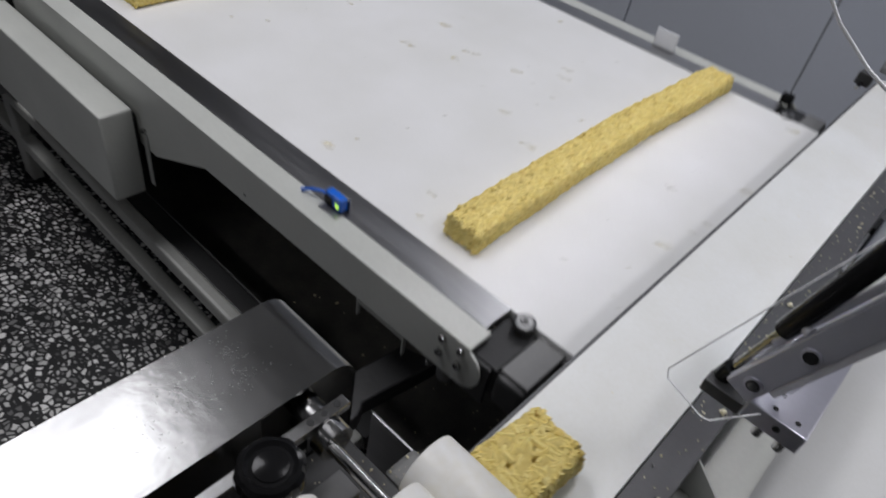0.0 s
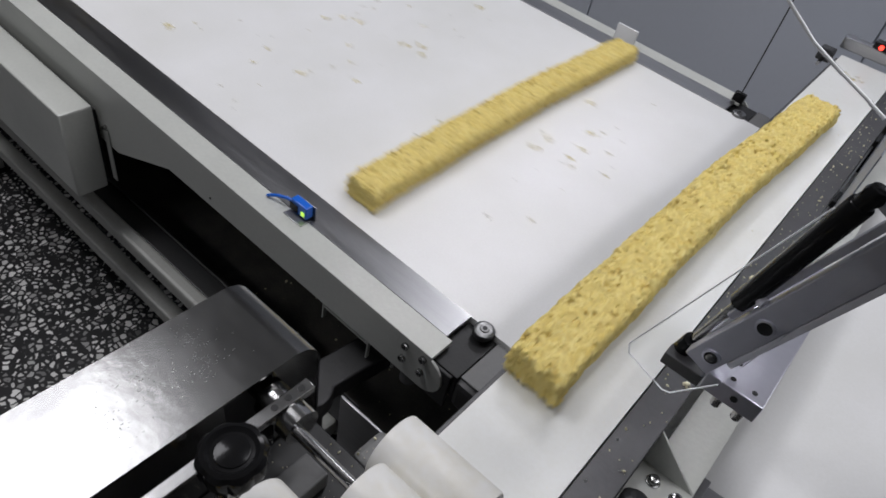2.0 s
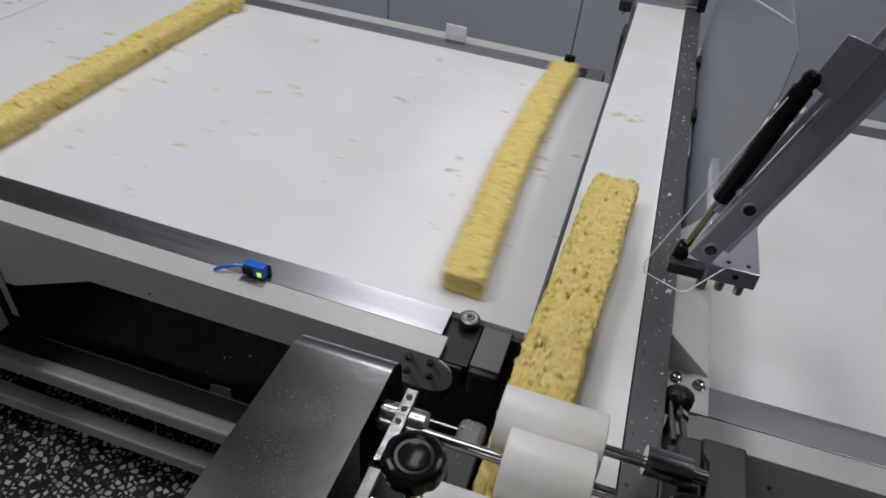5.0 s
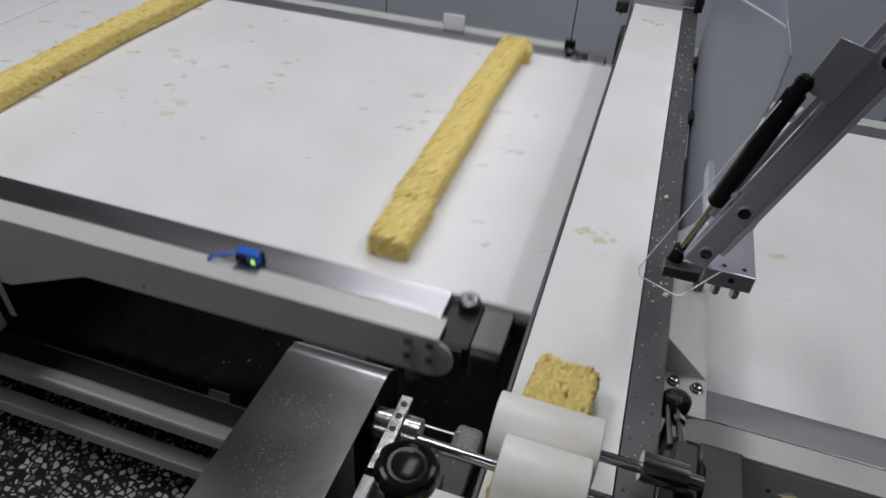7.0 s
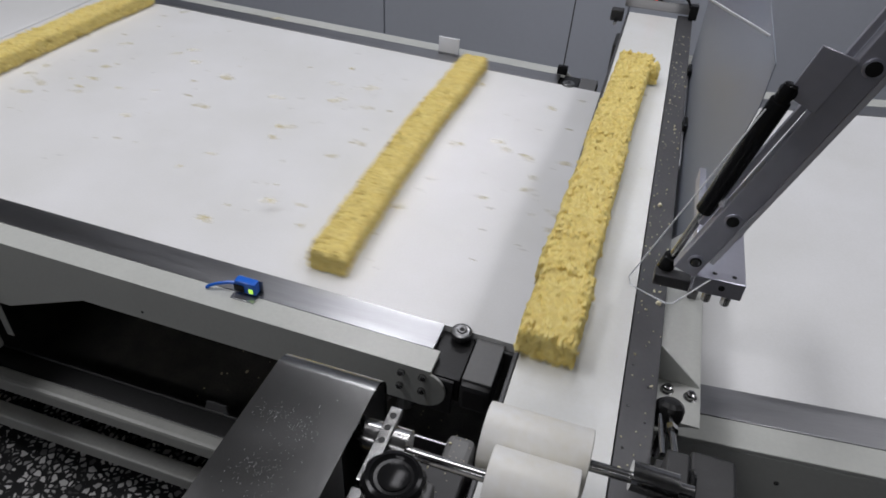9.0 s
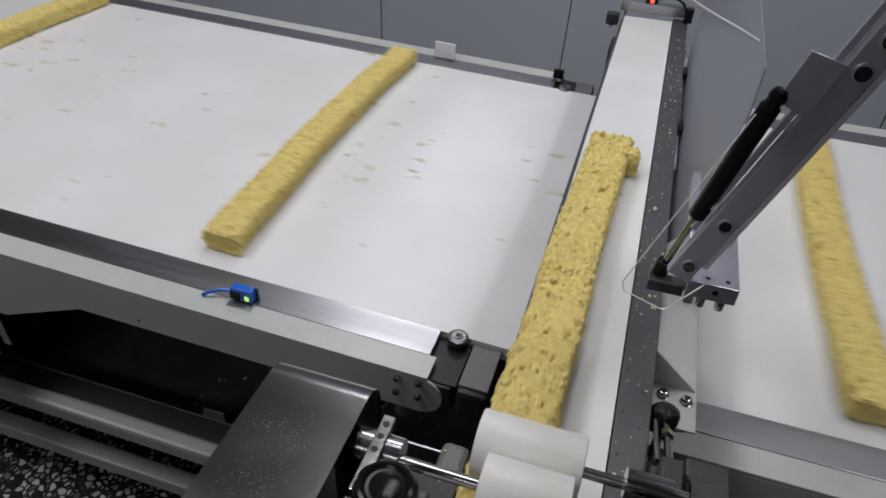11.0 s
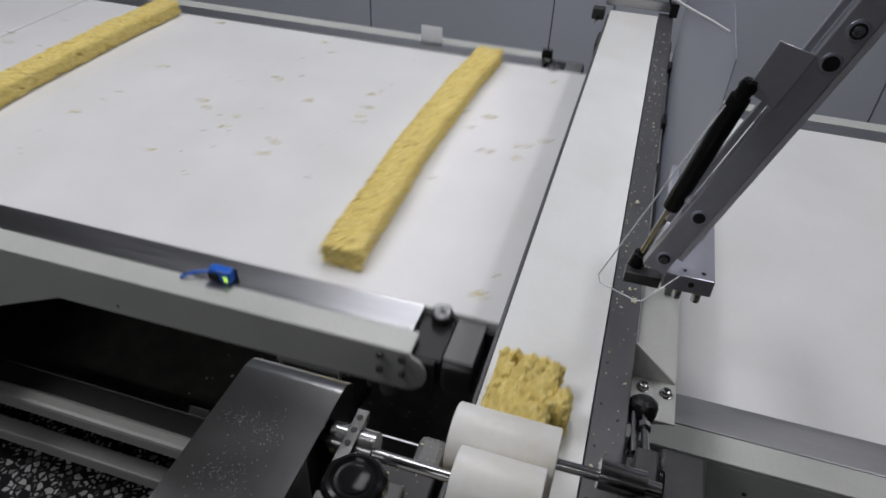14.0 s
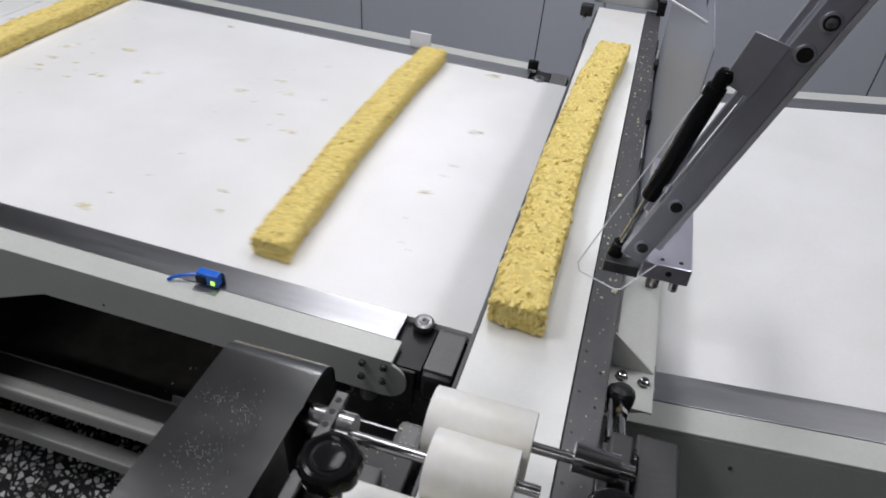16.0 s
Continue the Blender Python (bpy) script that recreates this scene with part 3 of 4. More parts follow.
for y in (-0.010, 0.002, 0.0135):
    part("screw", cyl(B(), (0, y, 0.016), (0, y, 0.0168), 0.0026, 12), RUBBER, bar)


hand = thing("hand_knob", (-0.037, -0.168, 0.982), "round fluted black hand knob on a sprung threaded rod", "knob")
grip = part("grip", lathe(B(), [(0.008, -0.014), (0.017, -0.013), (0.0205, -0.009), (0.0215, -0.003), (0.0205, 0.002), (0.018, 0.005), (0.0155, 0.0058), (0.0145, 0.0048), (0.0128, 0.0035), (0.003, 0.003)], 64, 8, 0.0016), BLACK, hand)
bm = B()
cyl(bm, (0, 0, 0.002), (0, 0, 0.0042), 0.0105, 32, bev=0.0005)
part("cap", bm, BLACK, grip)
part("rod", cyl(B(), (0, 0, -0.012), (0.004, -0.022, -0.12), 0.004, 16), CHROME, hand)
bm = B()
tube(bm, [(0.002 + 0.0065 * math.cos(k * 0.7), -0.006 - 0.00022 * k + 0.0065 * math.sin(k * 0.7), -0.03 - 0.0009 * k) for k in range(56)], 0.0011, 6)
part("spring", bm, CHROME, hand)
arm2 = solid("flat_lever", box(B(), -0.074, -0.064, -0.34, -0.1545, 0.931, 0.936, 0.001), COVER, "bright flat steel bar beside the gear cover", "bar")
knob2 = thing("hand_knob", (0.148, -0.115, 0.93), "round black hand knob beside the bearing", "knob")
bm = B()
cyl(bm, (0, 0, -0.02), (0, 0, 0.004), 0.024, 36, bev=0.007)
part("grip", bm, BLACK, knob2)
part("rod", cyl(B(), (0, 0, -0.1), (0, 0, -0.015), 0.004, 12), CHROME, knob2)

bear = thing("bearing_holder", (0.13, -0.064, 0.85), "steel bearing sleeve bolted beside dark blocks", "bearing")
part("sleeve", cyl(B(), (-0.016, 0, 0.065), (0.018, 0, 0.064), 0.0115, 28), CHROME, bear, "turned steel sleeve")
part("pin", cyl(B(), (0.018, 0, 0.064), (0.03, 0, 0.064), 0.006, 18), CHROME, bear)
part("block", box(B(), 0.012, 0.03, -0.012, 0.045, -0.0, 0.052, 0.002), DARK, bear)
part("block", box(B(), 0.034, 0.07, -0.03, 0.062, -0.06, 0.038, 0.003), DARK, bear, "dark grey painted block")
part("ring_handle", tube(B(), [(0.032, 0.018 + 0.017 * math.cos(k * math.tau / 24), 0.038 + 0.017 * math.sin(k * math.tau / 24)) for k in range(25)], 0.0028, 8), BLACK, bear)
part("foot", box(B(), 0.0095, 0.065, -0.05, 0.06, -0.06, -0.001, 0.002), DARK, bear)

# ---- gear cover and machine stand ----
stand = thing("machine_stand", (-0.1, -0.3, 0), "dark steel machine stand dusted with crumbs", "machine stand")
part("column", box(B(), -0.075, 0.075, -0.3, 0.2, FLOOR, 0.83, 0.004), DARK, stand)
part("deck", box(B(), 0.012, 0.088, -0.3, 0.236, 0.832, 0.852, 0.002), DARK, stand)
part("lug", box(B(), 0.062, 0.088, 0.236, 0.272, 0.80, 0.852, 0.006), GREYBLOCK, stand, "grey lug dusted with crumbs")
part("lug", box(B(), 0.045, 0.07, 0.16, 0.205, 0.853, 0.872, 0.002), GREYBLOCK, stand)
part("lift_lever", prism(B(), arc(-0.135, 0.37, 0.032, 150, 410, 14) + [(-0.095, 0.52), (-0.150, 0.50)], "z", 0.565, 0.598, 0.003), DARK, stand, "dark painted lever under the conveyor nose")
part("pivot_pin", cyl(B(), (-0.135, 0.375, 0.596), (-0.135, 0.375, 0.600), 0.009, 20), RUBBER, stand)
part("edge_plate", box(B(), -0.006, 0.058, 0.292, 0.2945, 0.62, 0.80, 0.0004), STEEL, stand, "thin steel plate standing on edge")
part("lever_post", box(B(), -0.150, -0.120, 0.355, 0.385, FLOOR, 0.5645, 0.003), DARK, stand)
cover = thing("gear_cover", (-0.132, -0.3, 0.8), "scratched stainless steel gear cover with rounded end", "machine cover")
zt = 0.1465
yz = [(-0.5, 0.0), (-0.5, zt)] + arc(0.219, zt - 0.026, 0.026, 90, 0, 12) + [(0.245, 0.0), (0.243, 0.0)] + arc(0.219, zt - 0.026, 0.024, 0, 90, 12) + [(-0.5, zt - 0.002)]
part("top_sheet", prism(B(), yz[1:], "x", -0.040, 0.0445, 0.0), COVER, cover, "scratched stainless top sheet")
part("left_side", prism(B(), [(-0.5, 0.0), (-0.5, zt - 0.0025)] + arc(0.219, zt - 0.026, 0.0235, 90, 0, 10) + [(0.2425, 0.0)], "x", -0.0395, -0.038), COVER, cover)
part("right_side", box(B(), 0.0425, 0.044, -0.5, 0.160, 0.0, zt - 0.0025, 0), COVER, cover)
part("corner_flange", prism(B(), [(0.200, 0.0), (0.200, zt - 0.0025)] + arc(0.219, zt - 0.026, 0.0235, 90, 0, 10) + [(0.2425, 0.0)], "x", 0.0425, 0.044), COVER, cover)
# black block added inside the cover, to make the side opening dark
part("gear_housing", box(B(), -0.036, 0.030, -0.45, 0.225, 0.03, zt - 0.012, 0.003), RUBBER, cover)

# ---- guard arm: bracket plate, arm, gas spring, acrylic ----
guard = thing("guard_arm", (0.16, 0.12, 0.85), "grey aluminium guard arm with black gas spring and clear acrylic panel", "guard arm")
O = Vector((0.16, 0.12, 0.85))


def relg(bm):
    bmesh.ops.translate(bm, vec=-O, verts=bm.verts)
    return bm


plate = part("base_plate", relg(box(B(), 0.140, 0.184, 0.118, 0.316, 0.958, 0.976, 0.001)), ALU, guard, "lilac-grey anodised base plate")
for x, y in ((0.157, 0.127), (0.174, 0.127), (0.155, 0.145)):
    part("hole", relg(cyl(B(), (x, y, 0.974), (x, y, 0.9763), 0.0022, 12)), RUBBER, plate)
part("screw", relg(cyl(B(), (0.165, 0.1185, 0.968), (0.165, 0.1172, 0.968), 0.0028, 12)), RUBBER, plate)
for x in (0.157, 0.174):
    bolt_ = part("bolt", relg(cyl(B(), (x, 0.1265, 0.944), (x, 0.1265, 0.9585), 0.0042, 14, bev=0.001)), CHROME, plate)
part("post", relg(box(B(), 0.172, 0.183, 0.302, 0.315, 0.8, 0.958, 0.001)), GREYBLOCK, guard)
part("foot_bar", relg(box(B(), 0.107, 0.1395, 0.122, 0.136, 0.952, 0.964, 0.001)), DARK, guard)
A0, AD = Vector((0.136, 0.115, 0.993)), Vector((0.330, 0, 0.944))
AN = Vector((AD.z, 0, -AD.x))


def along(s, w, y):
    p = A0 + AD * s + AN * w
    return Vector((p.x, y, p.z))


def arm_box(s0, s1, w0, w1, y0, y1, bev=0.001):
    bm = B()
    m = Matrix((( AN.x, 0, AD.x, A0.x), (0, 1, 0, 0), (AN.z, 0, AD.z, A0.z), (0, 0, 0, 1)))
    return relg(box(bm, w0, w1, y0, y1, s0, s1, bev, m))


beam = part("arm", arm_box(-0.016, 0.40, -0.0120, 0.0095, 0.1155, 0.126, 0.0010), ARMGREY, guard, "grey aluminium arm")
part("rear_arm", arm_box(0.004, 0.40, 0.0098, 0.0150, 0.1162, 0.138, 0.001), PALE, guard, "bright aluminium edge strip")
part("rib", arm_box(0.03, 0.40, -0.019, -0.0135, 0.122, 0.127, 0.0008), ARMGREY, guard)
for s, r in ((0.0, 0.0068), (0.051, 0.0068), (0.201, 0.0075), (0.226, 0.0075)):
    ring = part("bush", relg(cyl(B(), along(s, 0, 0.1165), along(s, 0, 0.1137), r, 32, bev=0.0006)), ALU, beam)
    part("bore", relg(cyl(B(), along(s, 0, 0.1155), along(s, 0, 0.1133), r * 0.74, 24)), RUBBER, ring)
    if s in (0.0, 0.226):
        part("screw", relg(cyl(B(), along(s, 0, 0.1150), along(s, 0, 0.1126), r * 0.52, 20, bev=0.0005)), CHROME, ring)
part("spring_plate", relg(prism(B(), [(0.155, 1.155), (0.166, 1.194), (0.192, 1.187), (0.178, 1.145)], "y", 0.1125, 0.1153, 0.0008)), ARMGREY, guard, "grey plate holding the gas spring")
G0, G1 = Vector((0.1145, 0.138, 0.958)), Vector((0.1555, 0.1125, 1.160))


def gas_at(k):
    return G0.lerp(G1, k)


gas = part("gas_spring", relg(cyl(B(), gas_at(0.395), gas_at(0.955), 0.0078, 32, bev=0.0015)), BLACK, guard, "black gas spring cylinder")
part("neck", relg(cyl(B(), gas_at(0.94), gas_at(1.02), 0.0066, 24, r1=0.0052, bev=0.001)), BLACK, gas)
part("rod", relg(cyl(B(), gas_at(0.06), gas_at(0.40), 0.0036, 16)), CHROME, gas)
part("lower_eye", relg(cyl(B(), gas_at(-0.02), gas_at(0.105), 0.0075, 20, bev=0.002)), BLACK, gas)
part("valve_tag", relg(cyl(B(), gas_at(0.47) + Vector((0.006, -0.003, 0)), gas_at(0.47) + Vector((0.0105, -0.005, 0)), 0.0042, 16, bev=0.001)), PALE, gas)
part("upper_eye", relg(cyl(B(), (0.1555, 0.1095, 1.158), (0.1555, 0.1165, 1.158), 0.0065, 20, bev=0.001)), BLACK, gas)
pane_pts = [(0.084, 0.972), (0.087, 0.963), (0.121, 0.951), (0.127, 0.953), (0.150, 0.988), (0.178, 1.125), (0.143, 1.148)]
pane = part("acrylic_panel", relg(prism(B(), pane_pts, "y", 0.0985, 0.1015)), ACRYLIC, guard, "clear acrylic side panel", smooth=False)
pane.visible_shadow = False
part("panel_edge", relg(tube(B(), [(x, 0.1, z) for x, z in (pane_pts[6:] + pane_pts[:5])], 0.0006, 6)), EDGE, pane)
hood = [(0.138, 1.184), (0.124, 1.190), (0.106, 1.197), (0.085, 1.206), (0.06, 1.222), (0.03, 1.25)]
inner = [(0.137, 1.1815), (0.123, 1.1875), (0.105, 1.1945), (0.084, 1.2035), (0.06, 1.2195), (0.03, 1.2475)]
sheet = part("acrylic_hood", relg(prism(B(), hood + inner[::-1], "y", 0.15, 1.0)), ACRYLIC, guard, "curved clear acrylic hood", smooth=False)
sheet.visible_shadow = False
part("hood_edge", relg(tube(B(), [(x - 0.001, 0.15, z - 0.001) for x, z in hood], 0.0011, 8)), EDGE, sheet)
side = part("side_sheet", relg(prism(B(), [(0.29, 0.91), (0.146, 1.13), (0.146, 1.165), (1.0, 1.23), (1.0, 0.801), (0.42, 0.801)], "x", 0.1468, 0.1476)), HOOD, guard, "hazy acrylic side sheet")
side.visible_shadow = False


# ---- noodle snack bars ----
LEN, WID, HGT = 0.785, 0.061, 0.0355


def snack_meshes(seed, y0, y1, bow, shift=0.0, strands=1.0):
    """The pressed body, with its pits, and the loose noodles of one stretch of a bar."""
    rnd = random.Random(seed)
    off = Vector((seed * 3.1, 0, 0))

    def mid(y):
        return shift + bow * (1 - (2 * y / LEN) ** 2) + 0.004 * noise.noise(Vector((y * 7, seed, 0)))

    def surf(y, a):
        ang = a * math.tau
        cx, cz = math.cos(ang), math.sin(ang)
        k = 1 / max(abs(cx) ** 7 + abs(cz) ** 7, 1e-9) ** (1 / 7)
        p = Vector((cx * k * WID / 2, y, cz * k * HGT / 2))
        d = noise.noise(p * 45 + off) * 0.0016 + noise.noise(p * 150 + off) * 0.0017 + noise.noise(p * 330 + off) * 0.0008
        n = Vector((cx, 0, cz)).normalized()
        p = p + n * d
        n = Vector((cx * abs(cx) ** 3, 0, cz * abs(cz) ** 3)).normalized()
        p.z = max(p.z, -HGT / 2) + HGT / 2
        p.x += mid(y)
        return p, n

    # turns at even steps along the outline
    na = 76
    fine = [surf(0, k / 720)[0] for k in range(721)]
    run = np.cumsum([0] + [(a - b).length for a, b in zip(fine, fine[1:])])
    turns = np.interp(np.linspace(0, run[-1], na + 1)[:-1], run, np.arange(721) / 720)
    ny = max(8, int((y1 - y0) / 0.0023))
    ys = np.linspace(y0, y1, ny + 1)
    pos, nor = np.zeros((ny + 1, na, 3)), np.zeros((ny + 1, na, 3))
    for i, y in enumerate(ys):
        for k, a in enumerate(turns):
            p, n = surf(y, a)
            pos[i, k], nor[i, k] = p, n
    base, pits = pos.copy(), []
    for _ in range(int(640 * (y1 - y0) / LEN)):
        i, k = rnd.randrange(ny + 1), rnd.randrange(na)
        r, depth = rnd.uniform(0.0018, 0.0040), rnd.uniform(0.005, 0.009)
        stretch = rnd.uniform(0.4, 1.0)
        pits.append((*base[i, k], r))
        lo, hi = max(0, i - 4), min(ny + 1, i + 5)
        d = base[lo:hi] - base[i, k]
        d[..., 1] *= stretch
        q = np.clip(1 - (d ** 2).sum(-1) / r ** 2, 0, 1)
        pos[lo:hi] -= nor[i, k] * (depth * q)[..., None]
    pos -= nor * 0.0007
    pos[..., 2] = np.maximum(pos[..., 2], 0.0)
    for i, side in ((0, -1), (ny, 1)):
        c = np.array((mid(ys[i]), ys[i], HGT / 2))
        pos[i] = c + (pos[i] - c) * 0.88
        pos[i][:, 1] -= side * 0.0025
    bm = B()
    rows_ = [[bm.verts.new(p) for p in ring] for ring in pos]
    for q, w in zip(rows_, rows_[1:]):
        for k in range(na):
            bm.faces.new((q[k], q[(k + 1) % na], w[(k + 1) % na], w[k]))
    for i, side in ((0, -1), (ny, 1)):
        ring, y = rows_[i], ys[i]
        for f, g in ((0.75, 0.0), (0.5, 0.0), (0.25, 0.0)):
            new_ring = []
            for k in range(na):
                c = Vector((mid(y), y, HGT / 2))
                p = c + (Vector(pos[i][k]) - c) * f
                p.y += side * (0.0015 + 0.0015 * noise.noise(p * 140 + off))
                new_ring.append(bm.verts.new(p))
            for k in range(na):
                bm.faces.new((ring[k], ring[(k + 1) % na], new_ring[(k + 1) % na], new_ring[k]))
            ring = new_ring
        c = bm.verts.new((mid(y), y - side * 0.001, HGT / 2))
        for k in range(na):
            bm.faces.new((ring[k], ring[(k + 1) % na], c))
    bmesh.ops.recalc_face_normals(bm, faces=bm.faces)
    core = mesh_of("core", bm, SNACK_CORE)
    bm = B()
    pits = np.array(pits)
    sides = int(5600 * (y1 - y0) * strands)
    for i in range(sides + 280):
        if i >= sides:
            y, out_ = ((y0, -1), (y1, 1))[i % 2]
            p = Vector((mid(y) + rnd.uniform(-0.42, 0.42) * WID, y - out_ * rnd.uniform(-0.001, 0.0020), rnd.uniform(0.06, 0.90) * HGT))
            n = Vector((rnd.uniform(-0.3, 0.3), out_, rnd.uniform(-0.3, 0.3))).normalized()
        else:
            y = rnd.uniform(y0 + 0.002, y1 - 0.002)
            p, n = surf(y, turns[rnd.randrange(na)])
            if n.z < -0.3 or (np.linalg.norm(pits[:, :3] - np.array(p), axis=1) < pits[:, 3] * 0.65 + 0.0004).any():
                continue
        t1 = n.orthogonal().normalized()
        t1.rotate(Matrix.Rotation(rnd.uniform(0, math.tau), 3, n))
        t2 = n.cross(t1)
        ln, r = rnd.uniform(0.0035, 0.0085), rnd.uniform(0.0021, 0.0037)
        curl, deep = rnd.uniform(-0.4, 0.4), rnd.uniform(0.80, 1.04) if i < sides else rnd.uniform(0.2, 0.8)
        pts = []
        for s_ in (-1, -0.35, 0.35, 1):
            q = p + t1 * s_ * ln + t2 * curl * ln * s_ * s_ - n * (r * deep + 0.0010 * s_ * s_)
            q.z = max(q.z, r * 0.6)
            pts.append(q)
        tube(bm, pts, r, 6)
    return core, mesh_of("noodles", bm, SNACK)


PIECES = {}
for key, (y0, y1, bow, shift, seed) in {
    "a": (-LEN / 2, LEN / 2, -0.006, 0, 1), "b": (-LEN / 2, LEN / 2, -0.011, 0, 2), "c": (-LEN / 2, LEN / 2, -0.014, 0, 3),
    "d1": (-LEN / 2, -0.285, 0, 0.006, 4), "d2": (-0.282, -0.215, 0, -0.001, 5), "d3": (-0.212, 0.05, 0, 0.0, 6), "d4": (0.052, LEN / 2, -0.004, 0.001, 7), "d5": (0.338, 0.364, 0, 0.014, 8),
}.items():
    PIECES[key] = snack_meshes(seed, y0, y1, bow, shift)


def snack_bar(keys, label):
    ob = thing("snack_bar", (0, 0, 0), label, "snack bar", "snack bars on the belts")
    for key in keys:
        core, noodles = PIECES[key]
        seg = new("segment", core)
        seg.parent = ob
        nd = new("noodle_crust", noodles)
        nd.parent = seg
    return ob


# each bar: when its leading edge comes off the infeed nose, its meshes, whether it goes onto the cross belt
WHOLE = "long pressed bar of golden fried noodles on white belt"
BROKEN = "long golden noodle bar cracked into uneven segments on the cross belt"
BARS = [(snack_bar(k, l), T, c, yaw, dx) for T, k, c, l, yaw, dx in (
    (-6.2, ("b",), True, WHOLE, 0, 0), (0.745, ("b",), True, WHOLE, 0, 0.004), (3.08, ("b",), False, WHOLE, 0, 0), (5.415, ("c",), False, WHOLE, 0, 0),
    (7.73, ("d1", "d2", "d3", "d4", "d5"), True, BROKEN, 0, -0.003), (9.945, ("b",), False, WHOLE, 0, 0), (12.395, ("c",), False, WHOLE, 0, 0), (14.765, ("c",), True, WHOLE, -1.2, 0.015),
    (17.03, ("c",), False, WHOLE, 0, 0), (19.35, ("b",), False, WHOLE, 0, 0))]

# lift of the infeed nose over the clip: 0 down, 1 up
RISE = [(0.0, 0.0), (0.10, 0.08), (0.2, 0.21), (0.3, 0.45), (0.4, 0.72), (0.48, 0.92), (0.55, 1.0)]
FALL = [(0.0, 1.0), (0.1, 0.96), (0.2, 0.84), (0.35, 0.60), (0.5, 0.33), (0.62, 0.1), (0.76, 0.0)]
LIFT = []
for rise, fall in ((-0.25, 1.10), (6.78, 8.05), (13.79, 15.15)):
    LIFT += [(rise + t, v) for t, v in RISE] + [(fall + t, v) for t, v in FALL]


def lifted(t):
    return float(np.interp(t, [a for a, _ in LIFT], [b for _, b in LIFT]))


def tilt(t):
    return DOWN + (UP - DOWN) * lifted(t)


def on_lift(u, w, t):
    a = radians(tilt(t))
    return HINGE_X + u * math.cos(a) + w * math.sin(a), HINGE_Z - u * math.sin(a) + w * math.cos(a)


SPEED, CROSS_SPEED, OUT_SPEED, MID_Y = 0.368, 0.167, 0.368, 0.667



# ---- crumbs and stains ----
def crumb_field(name, count, x0, x1, y0, y1, z, seed, label, rmax=0.0018):
    rnd = random.Random(seed)
    bm = B()
    for _ in range(count):
        r = rnd.uniform(0.0005, rmax) * rnd.choice((0.5, 0.7, 1.0))
        m = pose(rnd.uniform(x0, x1), rnd.uniform(y0, y1), z + r * 0.45, rnd.uniform(0, 90), rnd.uniform(0, 90), rnd.uniform(0, 360))
        bmesh.ops.create_icosphere(bm, subdivisions=1, radius=r, matrix=m @ Matrix.Diagonal((rnd.uniform(0.8, 1.8), rnd.uniform(0.7, 1.2), 0.7, 1)))
    return solid(name, bm, CRUMB, label, "crumbs", "stuff")


crumb_field("rail_crumbs", 150, 0.108, 0.1375, 0.2, 1.1, 0.8495, 11, "pale noodle crumbs scattered on the steel rail")
crumb_field("rail_crumbs", 26, 0.108, 0.1375, -0.1, 0.2, 0.8495, 12, "pale noodle crumbs scattered on the steel rail")
crumb_field("belt_crumbs", 26, 0.004, 0.10, -0.05, 1.1, 0.8500, 13, "tiny noodle crumbs on the narrow belt", 0.0011)
rnd = random.Random(77)
bm = B()
for cx, cy, sx, sy, count in ((-0.150, -0.124, 0.012, 0.007, 60), (-0.122, -0.130, 0.012, 0.007, 45), (-0.135, -0.172, 0.018, 0.012, 80), (-0.132, -0.15, 0.02, 0.05, 90), (-0.120, -0.20, 0.015, 0.012, 60)):
    for _ in range(count):
        x, y, a = rnd.gauss(cx, sx * 0.6), rnd.gauss(cy, sy * 0.6), rnd.uniform(0.6, 2.4)
        x = max(-0.17, min(-0.096, x))
        ln = rnd.uniform(0.0001, 0.0008)
        tube(bm, [(x + math.cos(a + k * 0.3) * ln * k, y + math.sin(a + k * 0.3) * ln * k, 0.9466) for k in (-1, 0, 1)], rnd.uniform(0.00006, 0.00017), 5)
solid("cover_scuffs", bm, SCUFF, "fine white scuffs and specks on the stainless cover", "scuffs", "stuff")
crumb_field("deck_crumbs", 60, -0.085, -0.02, -0.2, -0.069, 0.852, 15, "noodle crumbs on the dark machine deck", 0.0014)
crumb_field("tray_crumbs", 200, -0.62, -0.14, 0.26, 0.75, 0.3060, 21, "dark heap of dropped noodle crumbs under the belt", 0.0042)
crumb_field("lug_crumbs", 16, -0.036, -0.014, -0.06, -0.03, 0.852, 16, "noodle crumbs on the grey lug", 0.0014)
big = [(0.132, 0.215), (0.126, 0.66), (0.129, 0.235), (0.12, 0.42)]
for i, (x, y) in enumerate(big):
    crumb_field("rail_flake", 3, x - 0.003, x + 0.003, y - 0.005, y + 0.005, 0.8495, 30 + i, "larger pale noodle flake on the steel rail", 0.0042)


